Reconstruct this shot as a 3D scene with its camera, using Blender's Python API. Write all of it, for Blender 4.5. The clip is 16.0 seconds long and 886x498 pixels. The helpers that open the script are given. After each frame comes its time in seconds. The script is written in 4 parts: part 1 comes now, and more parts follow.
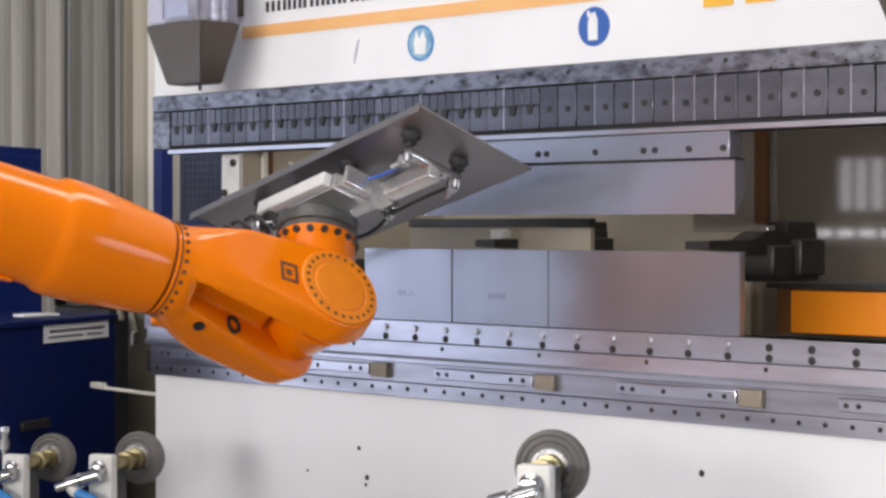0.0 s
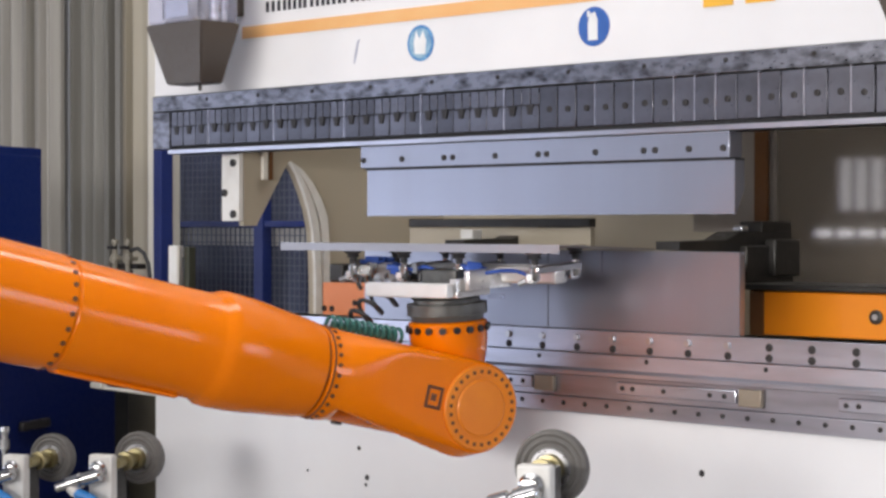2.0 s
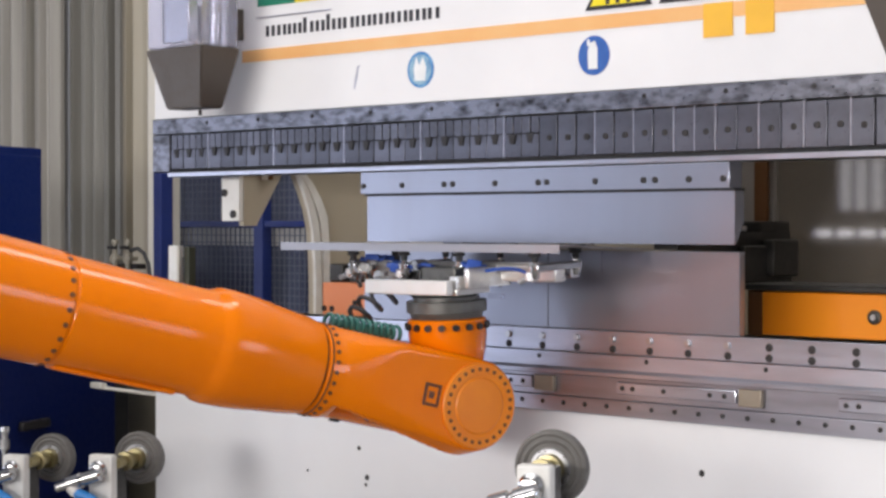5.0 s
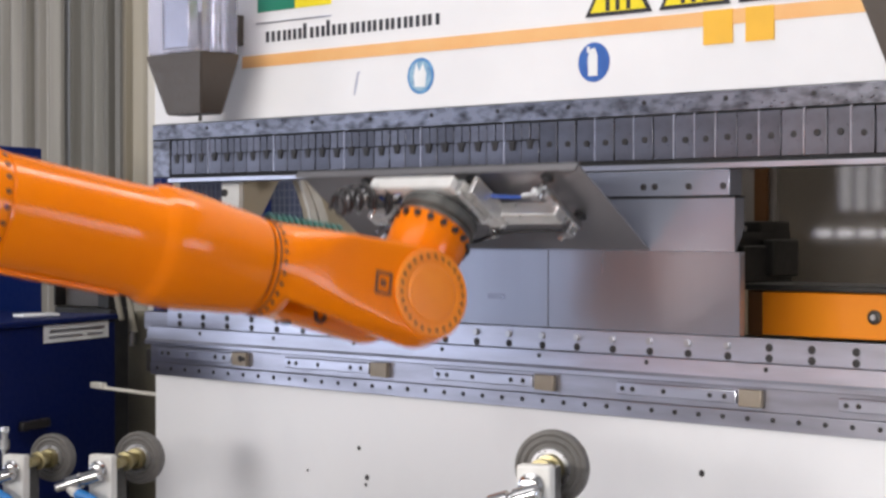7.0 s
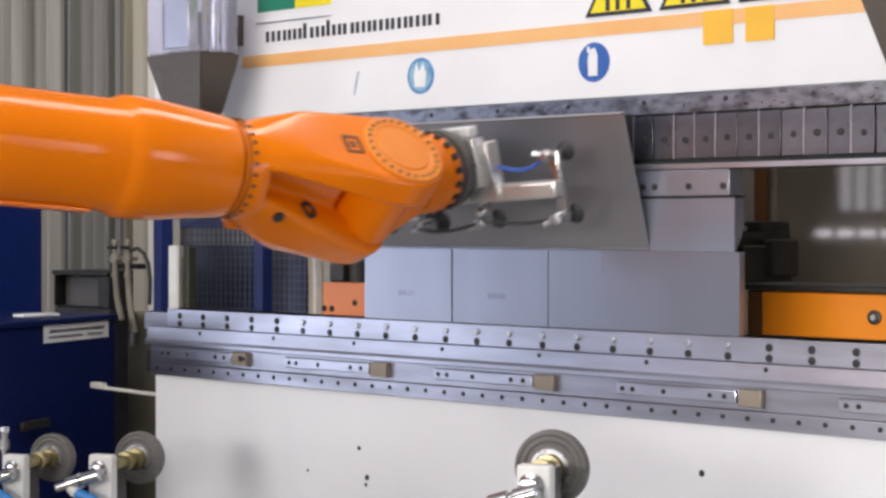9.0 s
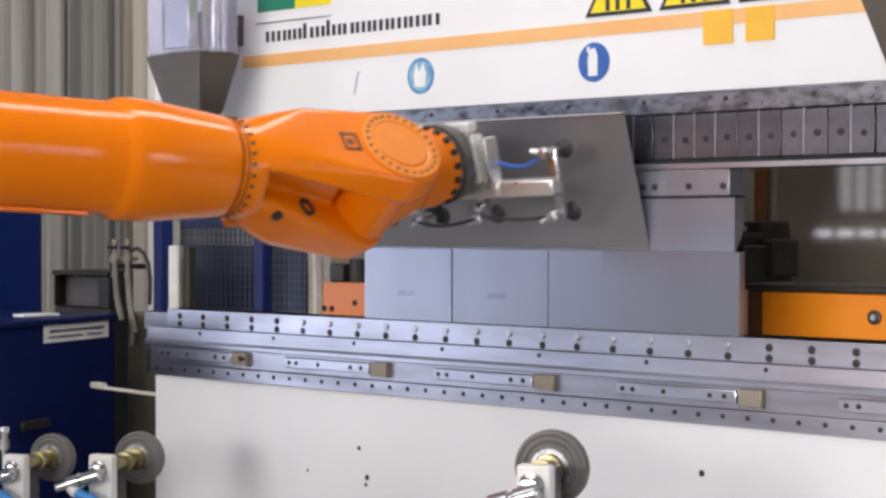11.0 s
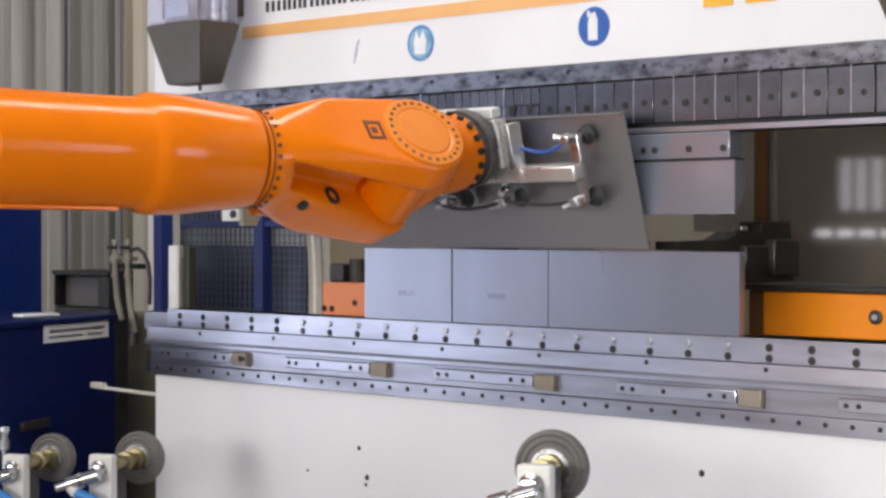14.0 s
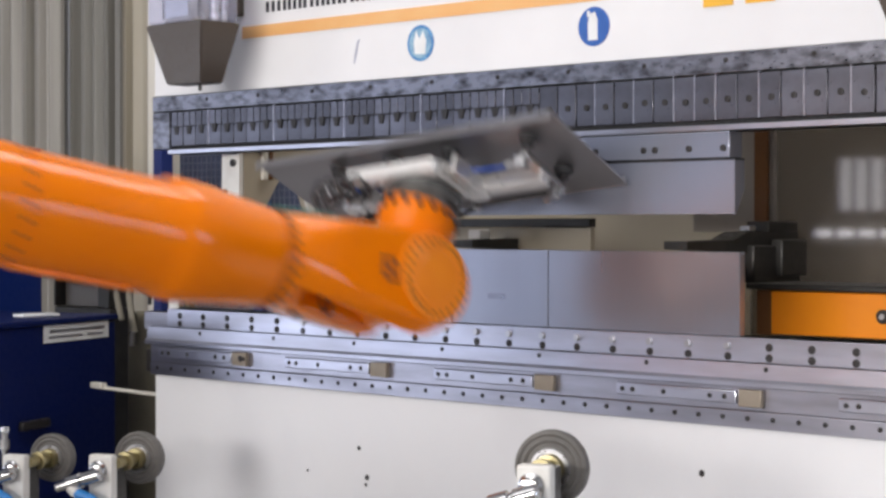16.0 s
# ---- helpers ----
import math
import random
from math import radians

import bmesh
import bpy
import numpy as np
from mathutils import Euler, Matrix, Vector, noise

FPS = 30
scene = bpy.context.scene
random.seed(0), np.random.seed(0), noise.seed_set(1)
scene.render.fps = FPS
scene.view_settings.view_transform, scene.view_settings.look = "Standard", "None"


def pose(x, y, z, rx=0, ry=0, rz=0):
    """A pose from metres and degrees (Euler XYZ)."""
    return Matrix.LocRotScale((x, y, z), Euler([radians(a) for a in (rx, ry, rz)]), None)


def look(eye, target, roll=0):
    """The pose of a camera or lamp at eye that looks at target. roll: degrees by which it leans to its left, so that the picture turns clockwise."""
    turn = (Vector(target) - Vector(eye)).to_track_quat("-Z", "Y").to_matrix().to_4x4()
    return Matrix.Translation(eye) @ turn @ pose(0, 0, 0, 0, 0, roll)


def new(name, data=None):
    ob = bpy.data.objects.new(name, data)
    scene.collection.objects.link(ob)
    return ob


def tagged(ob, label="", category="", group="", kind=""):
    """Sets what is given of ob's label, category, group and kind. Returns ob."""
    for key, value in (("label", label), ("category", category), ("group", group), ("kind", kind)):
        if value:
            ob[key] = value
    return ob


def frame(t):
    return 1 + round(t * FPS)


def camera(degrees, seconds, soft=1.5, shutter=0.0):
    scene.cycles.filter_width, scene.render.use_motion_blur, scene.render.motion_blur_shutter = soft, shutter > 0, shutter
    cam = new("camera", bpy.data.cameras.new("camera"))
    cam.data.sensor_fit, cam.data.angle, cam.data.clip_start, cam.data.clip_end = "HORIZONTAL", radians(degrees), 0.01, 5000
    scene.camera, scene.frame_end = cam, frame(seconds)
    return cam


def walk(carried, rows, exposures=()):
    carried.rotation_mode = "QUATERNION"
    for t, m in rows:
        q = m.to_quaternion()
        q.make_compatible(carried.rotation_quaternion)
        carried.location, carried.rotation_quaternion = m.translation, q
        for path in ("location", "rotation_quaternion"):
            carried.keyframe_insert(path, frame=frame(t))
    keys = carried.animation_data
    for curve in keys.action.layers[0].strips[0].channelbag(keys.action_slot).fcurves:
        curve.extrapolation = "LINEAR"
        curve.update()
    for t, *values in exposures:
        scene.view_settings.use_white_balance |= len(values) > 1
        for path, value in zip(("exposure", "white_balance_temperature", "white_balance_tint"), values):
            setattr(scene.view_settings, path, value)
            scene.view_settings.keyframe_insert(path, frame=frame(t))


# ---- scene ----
# ---- camera ----
cam = camera(27.72, 16.0, soft=2.8, shutter=0.6)
EYE = (4.288, -3.437, 1.25)
VIEW = look(EYE, (EYE[0] - 0.68194, EYE[1] + 0.73129, EYE[2] - 0.01291))
walk(cam, [(0.0, VIEW), (16.0, VIEW)])

# ---- world and lights ----
world = bpy.data.worlds.new("hall_air")
scene.world = world
world.use_nodes = True
world.node_tree.nodes["Background"].inputs[0].default_value = (0.75, 0.82, 1.0, 1)
world.node_tree.nodes["Background"].inputs[1].default_value = 0.25
scene.view_settings.exposure = 0.0


def area_lamp(x, y, z, sx, sy, watts, colour, target, name="overhead_fill"):
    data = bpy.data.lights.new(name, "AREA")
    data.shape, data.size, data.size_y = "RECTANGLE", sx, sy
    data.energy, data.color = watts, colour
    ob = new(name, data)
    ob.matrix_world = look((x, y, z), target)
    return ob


# unseen overhead lamp, added for general light from above
area_lamp(1.5, -4.6, 5.2, 5.0, 1.6, 65, (1.0, 0.975, 0.965), (0.6, -0.6, 0.9))
# unseen fill lamp, added low at the south wall on the camera's side
area_lamp(3.2, -8.92, 2.0, 8.0, 1.1, 645, (1.0, 0.955, 0.905), (3.2, -0.4, 1.0), "south_fill")
# unseen lamp added to brighten the space behind the ram
area_lamp(1.5, 0.66, 5.4, 5.0, 0.8, 155, (1.0, 0.96, 0.9), (0.5, 0.6, 1.2))



# ---- materials ----
def mat(name, base, rough=0.5, metal=0.0, second=None, scale=6.0, amount=0.5, fine=60.0, bump=0.05,
        vary=0.0, coat=0.0, spec=0.5, stretch=(1, 1, 1), spread=1.0):
    """Two scales of variation, both in object space: broad stains towards a second colour, and fine grain in gloss and relief."""
    m = bpy.data.materials.new(name)
    m.use_nodes = True
    nt = m.node_tree
    nodes, links = nt.nodes, nt.links
    b = nodes["Principled BSDF"]
    b.inputs["Metallic"].default_value = metal
    b.inputs["Specular IOR Level"].default_value = spec
    b.inputs["Coat Weight"].default_value = coat
    b.inputs["Coat Roughness"].default_value = 0.15
    geo = nodes.new("ShaderNodeTexCoord")
    mp = nodes.new("ShaderNodeMapping")
    mp.inputs["Scale"].default_value = stretch
    links.new(geo.outputs["Object"], mp.inputs[0])
    n1 = nodes.new("ShaderNodeTexNoise")
    n1.inputs["Scale"].default_value, n1.inputs["Detail"].default_value = scale, 5
    n2 = nodes.new("ShaderNodeTexNoise")
    n2.inputs["Scale"].default_value, n2.inputs["Detail"].default_value = fine, 3
    links.new(mp.outputs[0], n1.inputs[0]), links.new(mp.outputs[0], n2.inputs[0])
    if second is None:
        second = tuple(c * 0.72 for c in base)
    ramp = nodes.new("ShaderNodeMapRange")
    ramp.inputs[1].default_value, ramp.inputs[2].default_value = 0.42, 0.72
    ramp.inputs[3].default_value, ramp.inputs[4].default_value = 0.0, amount
    links.new(n1.outputs[0], ramp.inputs[0])
    mix = nodes.new("ShaderNodeMix")
    mix.data_type = "RGBA"
    mix.inputs[6].default_value, mix.inputs[7].default_value = (*base, 1), (*second, 1)
    links.new(ramp.outputs[0], mix.inputs[0])
    out = mix.outputs[2]
    if vary:
        info = nodes.new("ShaderNodeObjectInfo")
        hsv = nodes.new("ShaderNodeHueSaturation")
        vr = nodes.new("ShaderNodeMapRange")
        vr.inputs[3].default_value, vr.inputs[4].default_value = 1 - vary, 1 + vary
        links.new(info.outputs["Random"], vr.inputs[0])
        links.new(vr.outputs[0], hsv.inputs["Value"])
        links.new(out, hsv.inputs["Color"])
        out = hsv.outputs[0]
    links.new(out, b.inputs["Base Color"])
    rr = nodes.new("ShaderNodeMapRange")
    rr.inputs[1].default_value, rr.inputs[2].default_value = 0.3, 0.7
    rr.inputs[3].default_value, rr.inputs[4].default_value = rough * (1 - 0.2 * spread), min(1, rough * (1 + 0.25 * spread))
    links.new(n2.outputs[0], rr.inputs[0])
    links.new(rr.outputs[0], b.inputs["Roughness"])
    if bump:
        bp = nodes.new("ShaderNodeBump")
        bp.inputs["Strength"].default_value, bp.inputs["Distance"].default_value = bump, 0.004
        links.new(n2.outputs[0], bp.inputs["Height"])
        links.new(bp.outputs[0], b.inputs["Normal"])
    return m


def brushed(m, amount=0.9):
    """Steel ground lengthwise, which draws its reflections out upright."""
    nt = m.node_tree
    b = nt.nodes["Principled BSDF"]
    b.inputs["Anisotropic"].default_value = amount
    up = nt.nodes.new("ShaderNodeCombineXYZ")
    up.inputs[2].default_value = 1.0
    nt.links.new(up.outputs[0], b.inputs["Tangent"])
    return m


def glass_mat(name, colour, rough):
    m = bpy.data.materials.new(name)
    m.use_nodes = True
    b = m.node_tree.nodes["Principled BSDF"]
    b.inputs["Base Color"].default_value = (*colour, 1)
    b.inputs["Roughness"].default_value = rough
    b.inputs["Transmission Weight"].default_value = 0.85
    b.inputs["IOR"].default_value = 1.2
    return m


ORANGE = mat("orange_robot_paint", (0.85, 0.202, 0.0004), 0.16, second=(0.7, 0.146, 0.0004), scale=4, amount=0.5, fine=40, bump=0.008, spec=0.26)
ORANGE_CAP = mat("orange_cap_paint", (0.82, 0.24, 0.002), 0.35, second=(0.7, 0.15, 0.002), scale=9, amount=0.5, fine=60, bump=0.03)
ORANGE_BEAM = mat("orange_gauge_paint", (0.9, 0.28, 0.004), 0.4, second=(0.75, 0.19, 0.01), scale=4, amount=0.5, bump=0.02)
JOINT = mat("dark_joint_seal", (0.13, 0.042, 0.012), 0.6, bump=0.02)
SCREW = mat("blackened_screw", (0.028, 0.025, 0.026), 0.45, metal=0.3, bump=0.0)
BRIGHT = mat("bright_steel_screw", (0.6, 0.6, 0.63), 0.3, metal=1.0, bump=0.0)
WHITE = mat("white_machine_paint", (0.82, 0.82, 0.85), 0.6, second=(0.62, 0.62, 0.665), scale=2.2, amount=0.35, fine=90, bump=0.02, spec=0.3)
STRIPE = mat("orange_stripe_paint", (0.83, 0.48, 0.2), 0.45, second=(0.8, 0.36, 0.11), scale=5, amount=0.6, bump=0.0)
CLAMP = mat("oily_clamp_steel", (0.14, 0.142, 0.17), 0.34, metal=1.0, second=(0.09, 0.088, 0.1), scale=16, amount=0.85, fine=120, bump=0.015, vary=0.22)
CLAMP_TOP = mat("stained_ram_steel", (0.26, 0.265, 0.31), 0.33, metal=1.0, second=(0.045, 0.043, 0.047), scale=22, amount=1.0, fine=70, bump=0.02, stretch=(1, 1, 2))
# flat black standing in for the shade inside slots and gaps
GAPSHADE = mat("slot_shade", (0.015, 0.015, 0.018), 0.7, bump=0.0)
RAIL = brushed(mat("machined_rail_steel", (0.6, 0.61, 0.71), 0.33, metal=0.92, second=(0.36, 0.355, 0.4), scale=7, amount=0.7, fine=25, bump=0.0, stretch=(0.35, 1, 2.5), spread=0.4), 0.4)
RAIL_DARK = brushed(mat("worn_rail_steel", (0.54, 0.54, 0.62), 0.34, metal=0.92, second=(0.32, 0.315, 0.36), scale=9, amount=0.8, fine=25, bump=0.0, stretch=(0.35, 1, 2.5), spread=0.4), 0.4)
BRASS = mat("dull_bronze_block", (0.32, 0.275, 0.22), 0.5, metal=0.5, second=(0.27, 0.22, 0.18), scale=20, amount=0.6)
TOOL = brushed(mat("ground_tool_steel", (0.31, 0.33, 0.41), 0.24, metal=0.55, second=(0.28, 0.29, 0.35), scale=9, amount=0.5, fine=25, bump=0.0, spread=0.15, stretch=(1, 1, 0.08)), 0.3)
DIE = brushed(mat("polished_die_steel", (0.35, 0.365, 0.435), 0.28, metal=0.75, second=(0.31, 0.315, 0.37), scale=9, amount=0.5, fine=12, bump=0.0, spread=0.15, stretch=(1, 1, 0.08)), 0.7)
SHEET = mat("grey_sheet_steel", (0.38, 0.37, 0.385), 0.38, metal=0.85, second=(0.34, 0.325, 0.335), scale=3, amount=0.5, fine=70, bump=0.0, spread=0.3)
ALU = mat("aluminium_profile", (0.78, 0.77, 0.76), 0.32, metal=0.8, second=(0.6, 0.58, 0.56), scale=12, amount=0.5)
PALEALU = mat("pale_anodised_bracket", (0.8, 0.8, 0.8), 0.4, metal=0.2, second=(0.66, 0.65, 0.64), scale=12, amount=0.4, bump=0.0)
CHROME = mat("chromed_fitting", (0.55, 0.55, 0.56), 0.2, metal=1.0, bump=0.0)
RUBBER = mat("dark_rubber", (0.035, 0.035, 0.04), 0.6, second=(0.06, 0.06, 0.06), scale=20, bump=0.05)
BLUEHOSE = mat("blue_air_hose", (0.05, 0.12, 0.5), 0.35, bump=0.0)
GREENHOSE = mat("teal_coiled_hose", (0.03, 0.16, 0.14), 0.4, bump=0.0)
COLLAR = mat("dark_tool_changer", (0.13, 0.13, 0.125), 0.4, metal=0.5, second=(0.035, 0.035, 0.035), scale=25, amount=0.6)
KHAKI = mat("khaki_frame_paint", (0.44, 0.39, 0.305), 0.45, second=(0.36, 0.318, 0.245), scale=2, amount=0.6)
CREAM = mat("cream_frame_paint", (0.72, 0.69, 0.63), 0.5, second=(0.6, 0.56, 0.5), scale=3, amount=0.5)
BLUE = mat("navy_cabinet_paint", (0.002, 0.0085, 0.075), 0.45, second=(0.0015, 0.006, 0.055), scale=1.5, amount=0.6, bump=0.02, spec=0.18)
BLUE2 = mat("blue_cabinet_paint", (0.003, 0.018, 0.14), 0.45, second=(0.002, 0.014, 0.11), scale=1.5, amount=0.6, bump=0.02, spec=0.18)
FENCEBLUE = mat("blue_fence_paint", (0.014, 0.028, 0.15), 0.45, bump=0.02)
DARKBLUE = mat("dark_blue_panel", (0.05, 0.06, 0.125), 0.35, second=(0.14, 0.16, 0.24), scale=3, amount=0.7)
GAUGE = mat("black_gauge_steel", (0.035, 0.033, 0.032), 0.4, metal=0.3, second=(0.06, 0.055, 0.05), scale=12, amount=0.6)
BROWN = mat("brown_painted_bar", (0.15, 0.06, 0.016), 0.5, second=(0.11, 0.042, 0.012), scale=8)
HOPPER = mat("brown_grey_plastic", (0.07, 0.055, 0.045), 0.4, second=(0.075, 0.06, 0.05), scale=5, amount=0.6, bump=0.02)
HAZE = glass_mat("smoky_guard_plastic", (0.4, 0.36, 0.32), 0.18)
HOUSING = glass_mat("clear_lamp_housing", (0.8, 0.8, 0.95), 0.12)
WHEEL = mat("grey_rubber_wheel", (0.15, 0.142, 0.135), 0.6, second=(0.09, 0.085, 0.08), scale=15, amount=0.6)
BRACKET = mat("white_bracket_paint", (0.78, 0.77, 0.75), 0.4, second=(0.6, 0.57, 0.53), scale=18, amount=0.5)
SIGNBLUE = mat("blue_sign_film", (0.03, 0.11, 0.4), 0.4, second=(0.05, 0.16, 0.5), scale=30, amount=0.6, bump=0.0)
SIGNPALE = mat("faded_blue_sign_film", (0.05, 0.2, 0.48), 0.4, second=(0.2, 0.45, 0.7), scale=40, amount=0.8, bump=0.0)
SIGNMIST = mat("worn_pale_sign_film", (0.3, 0.48, 0.62), 0.4, second=(0.08, 0.22, 0.45), scale=45, amount=1.0, bump=0.0)
SIGNWHITE = mat("white_sign_film", (0.82, 0.83, 0.85), 0.4, bump=0.0)
YELLOW = mat("yellow_sign_film", (0.85, 0.7, 0.02), 0.4, bump=0.0)
AMBER = mat("amber_sign_film", (0.9, 0.5, 0.05), 0.4, bump=0.0)
GREEN = mat("green_sign_film", (0.02, 0.22, 0.14), 0.4, bump=0.0)
INK = mat("black_print", (0.02, 0.02, 0.03), 0.5, bump=0.0)
CONCRETE = mat("concrete_floor", (0.26, 0.25, 0.235), 0.6, second=(0.2, 0.19, 0.18), scale=0.8, amount=0.7, fine=30, bump=0.1)
PLASTER = mat("pale_hall_wall", (0.62, 0.63, 0.66), 0.8, second=(0.5, 0.51, 0.54), scale=0.5, amount=0.6, fine=20)
DARKWALL = mat("dark_hall_wall", (0.13, 0.125, 0.13), 0.8, second=(0.08, 0.078, 0.08), scale=0.5, amount=0.6, fine=20)
BACKWALL = mat("grey_brown_partition", (0.22, 0.2, 0.175), 0.7, second=(0.38, 0.36, 0.33), scale=1.4, amount=0.8, fine=20, stretch=(2.5, 1, 0.7))
SHEETGREY = mat("grey_corrugated_sheet", (0.38, 0.36, 0.33), 0.38, second=(0.17, 0.155, 0.13), scale=1.6, amount=0.95, stretch=(6, 6, 0.12))
SHEETDARK = mat("olive_grey_corrugated_sheet", (0.25, 0.24, 0.22), 0.38, second=(0.13, 0.122, 0.105), scale=1.6, amount=0.95, stretch=(6, 6, 0.12))
SHEETBEIGE = mat("beige_corrugated_sheet", (0.43, 0.385, 0.3), 0.35, second=(0.17, 0.145, 0.11), scale=1.6, amount=0.95, stretch=(6, 6, 0.12))
DARKOLIVE = mat("dark_olive_post_paint", (0.055, 0.06, 0.042), 0.5, second=(0.035, 0.038, 0.03), scale=6, amount=0.6)
OLIVE = mat("olive_column_paint", (0.16, 0.145, 0.105), 0.5, second=(0.1, 0.09, 0.07), scale=4, amount=0.7)
GREYPLATE = mat("grey_brown_plate", (0.3, 0.27, 0.25), 0.5, second=(0.23, 0.2, 0.19), scale=3, amount=0.6)
DRIVE = mat("faded_orange_drive_paint", (0.78, 0.27, 0.12), 0.45, second=(0.66, 0.2, 0.08), scale=5, amount=0.5)
HOSE = mat("grey_khaki_hose", (0.24, 0.22, 0.18), 0.5, second=(0.15, 0.135, 0.11), scale=14, amount=0.6)
CYANHOSE = mat("bright_blue_hose", (0.02, 0.2, 0.55), 0.35, bump=0.0)


# ---- mesh helpers ----
def box(bm, x0, x1, y0, y1, z0, z1, bevel=0.0):
    vs = [bm.verts.new((x, y, z)) for x in (x0, x1) for y in (y0, y1) for z in (z0, z1)]
    fs = [(0, 1, 3, 2), (4, 6, 7, 5), (0, 4, 5, 1), (2, 3, 7, 6), (0, 2, 6, 4), (1, 5, 7, 3)]
    faces = [bm.faces.new([vs[i] for i in f]) for f in fs]
    if bevel:
        edges = {e for f in faces for e in f.edges}
        bmesh.ops.bevel(bm, geom=list(edges), offset=bevel, segments=2, affect="EDGES", profile=0.5)
    return bm


def axes(d):
    d = Vector(d).normalized()
    a = d.cross(Vector((0, 0, 1)) if abs(d.z) < 0.9 else Vector((1, 0, 0))).normalized()
    return d, a, d.cross(a)


def turned(bm, profile, p0=(0, 0, 0), d=(0, 0, 1), seg=32, caps=True):
    """A body of revolution: (distance along d, radius) pairs from p0."""
    d, a, b = axes(d)
    rings = []
    for s, r in profile:
        c = Vector(p0) + d * s
        rings.append([bm.verts.new(c + (a * math.cos(q) + b * math.sin(q)) * r) for q in (2 * math.pi * i / seg for i in range(seg))])
    for u, v in zip(rings, rings[1:]):
        for i in range(seg):
            bm.faces.new((u[i], u[(i + 1) % seg], v[(i + 1) % seg], v[i]))
    if caps:
        bm.faces.new(rings[0][::-1]), bm.faces.new(rings[-1])
    return bm


def rod(bm, p0, p1, r, seg=12):
    p0, p1 = Vector(p0), Vector(p1)
    return turned(bm, [(0, r), ((p1 - p0).length, r)], p0, p1 - p0, seg)


def tube(bm, pts, r, seg=8):
    pts = [Vector(p) for p in pts]
    rings = []
    for i, p in enumerate(pts):
        d = (pts[min(i + 1, len(pts) - 1)] - pts[max(i - 1, 0)])
        d, a, b = axes(d)
        rings.append([bm.verts.new(p + (a * math.cos(q) + b * math.sin(q)) * r) for q in (2 * math.pi * k / seg for k in range(seg))])
    for u, v in zip(rings, rings[1:]):
        for i in range(seg):
            bm.faces.new((u[i], u[(i + 1) % seg], v[(i + 1) % seg], v[i]))
    bm.faces.new(rings[0][::-1]), bm.faces.new(rings[-1])
    return bm


def arc_pts(p0, p1, sag, n=14):
    p0, p1, sag = Vector(p0), Vector(p1), Vector(sag)
    return [p0.lerp(p1, i / n) + sag * (4 * (i / n) * (1 - i / n)) for i in range(n + 1)]


def coil_pts(p0, p1, r, turns, n=14, sag=(0, 0, 0)):
    d, a, b = axes(Vector(p1) - Vector(p0))
    total = turns * n
    base = arc_pts(p0, p1, sag, total)
    return [base[i] + (a * math.cos(2 * math.pi * i / n) + b * math.sin(2 * math.pi * i / n)) * r for i in range(total + 1)]


def prism(bm, outline, depth, plane="xz", at=0.0):
    """An outline in the plane xz or yz, given depth along the third axis from at."""
    def put(p, o):
        return (p[0], o, p[1]) if plane == "xz" else (o, p[0], p[1])
    u = [bm.verts.new(put(p, at)) for p in outline]
    v = [bm.verts.new(put(p, at + depth)) for p in outline]
    n = len(u)
    for i in range(n):
        bm.faces.new((u[i], u[(i + 1) % n], v[(i + 1) % n], v[i]))
    bm.faces.new(u[::-1]), bm.faces.new(v)
    return bm


def hull(bm, pts):
    vs = [bm.verts.new(p) for p in pts]
    res = bmesh.ops.convex_hull(bm, input=vs)
    junk = [g for g in res["geom_interior"] if isinstance(g, bmesh.types.BMVert)]
    bmesh.ops.delete(bm, geom=junk, context="VERTS")
    return bm


def mesh_of(name, bm, material, sharp=20):
    bmesh.ops.recalc_face_normals(bm, faces=bm.faces)
    me = bpy.data.meshes.new(name)
    bm.to_mesh(me)
    bm.free()
    me.materials.append(material)
    me.polygons.foreach_set("use_smooth", [True] * len(me.polygons))
    me.set_sharp_from_angle(angle=radians(sharp))
    return me


def part(name, bm, material, parent=None, label="", sharp=20):
    ob = new(name, mesh_of(name, bm, material, sharp))
    if parent:
        ob.parent = parent
    if label:
        tagged(ob, label)
    return ob


def share(name, me, parent, m):
    ob = new(name, me)
    ob.parent = parent
    ob.matrix_basis = m
    return ob


def thing(name, label, category, at=(0, 0, 0), group="", kind=""):
    ob = new(name)
    ob.location = at
    return tagged(ob, label, category, group, kind)


def B(*a, **k):
    return box(bmesh.new(), *a, **k)


def setting(name, bm, material, label, category):
    return tagged(part(name, bm, material), label, category, kind="structure")


# ---- the hall ----
setting("floor", B(-7, 10, -9, 7, -0.1, 0), CONCRETE, "worn grey concrete factory floor", "floor")
setting("wall_north", B(-7, 10, 7, 7.2, 0, 7), PLASTER, "pale painted factory hall wall", "wall")
# unseen wall, coloured dark so the steel reflects less light from it
setting("wall_south", B(-7, 10, -9.2, -9, 0, 7), DARKWALL, "unseen hall wall, dark grey for the steel's reflections", "wall")
setting("wall_west", B(-7.2, -7, -9, 7, 0, 7), PLASTER, "pale painted factory hall wall", "wall")
setting("wall_east", B(10, 10.2, -9, 7, 0, 7), PLASTER, "pale painted factory hall wall", "wall")
setting("ceiling", B(-7, 10, -9, 7, 7, 7.2), PLASTER, "pale factory hall ceiling", "ceiling")


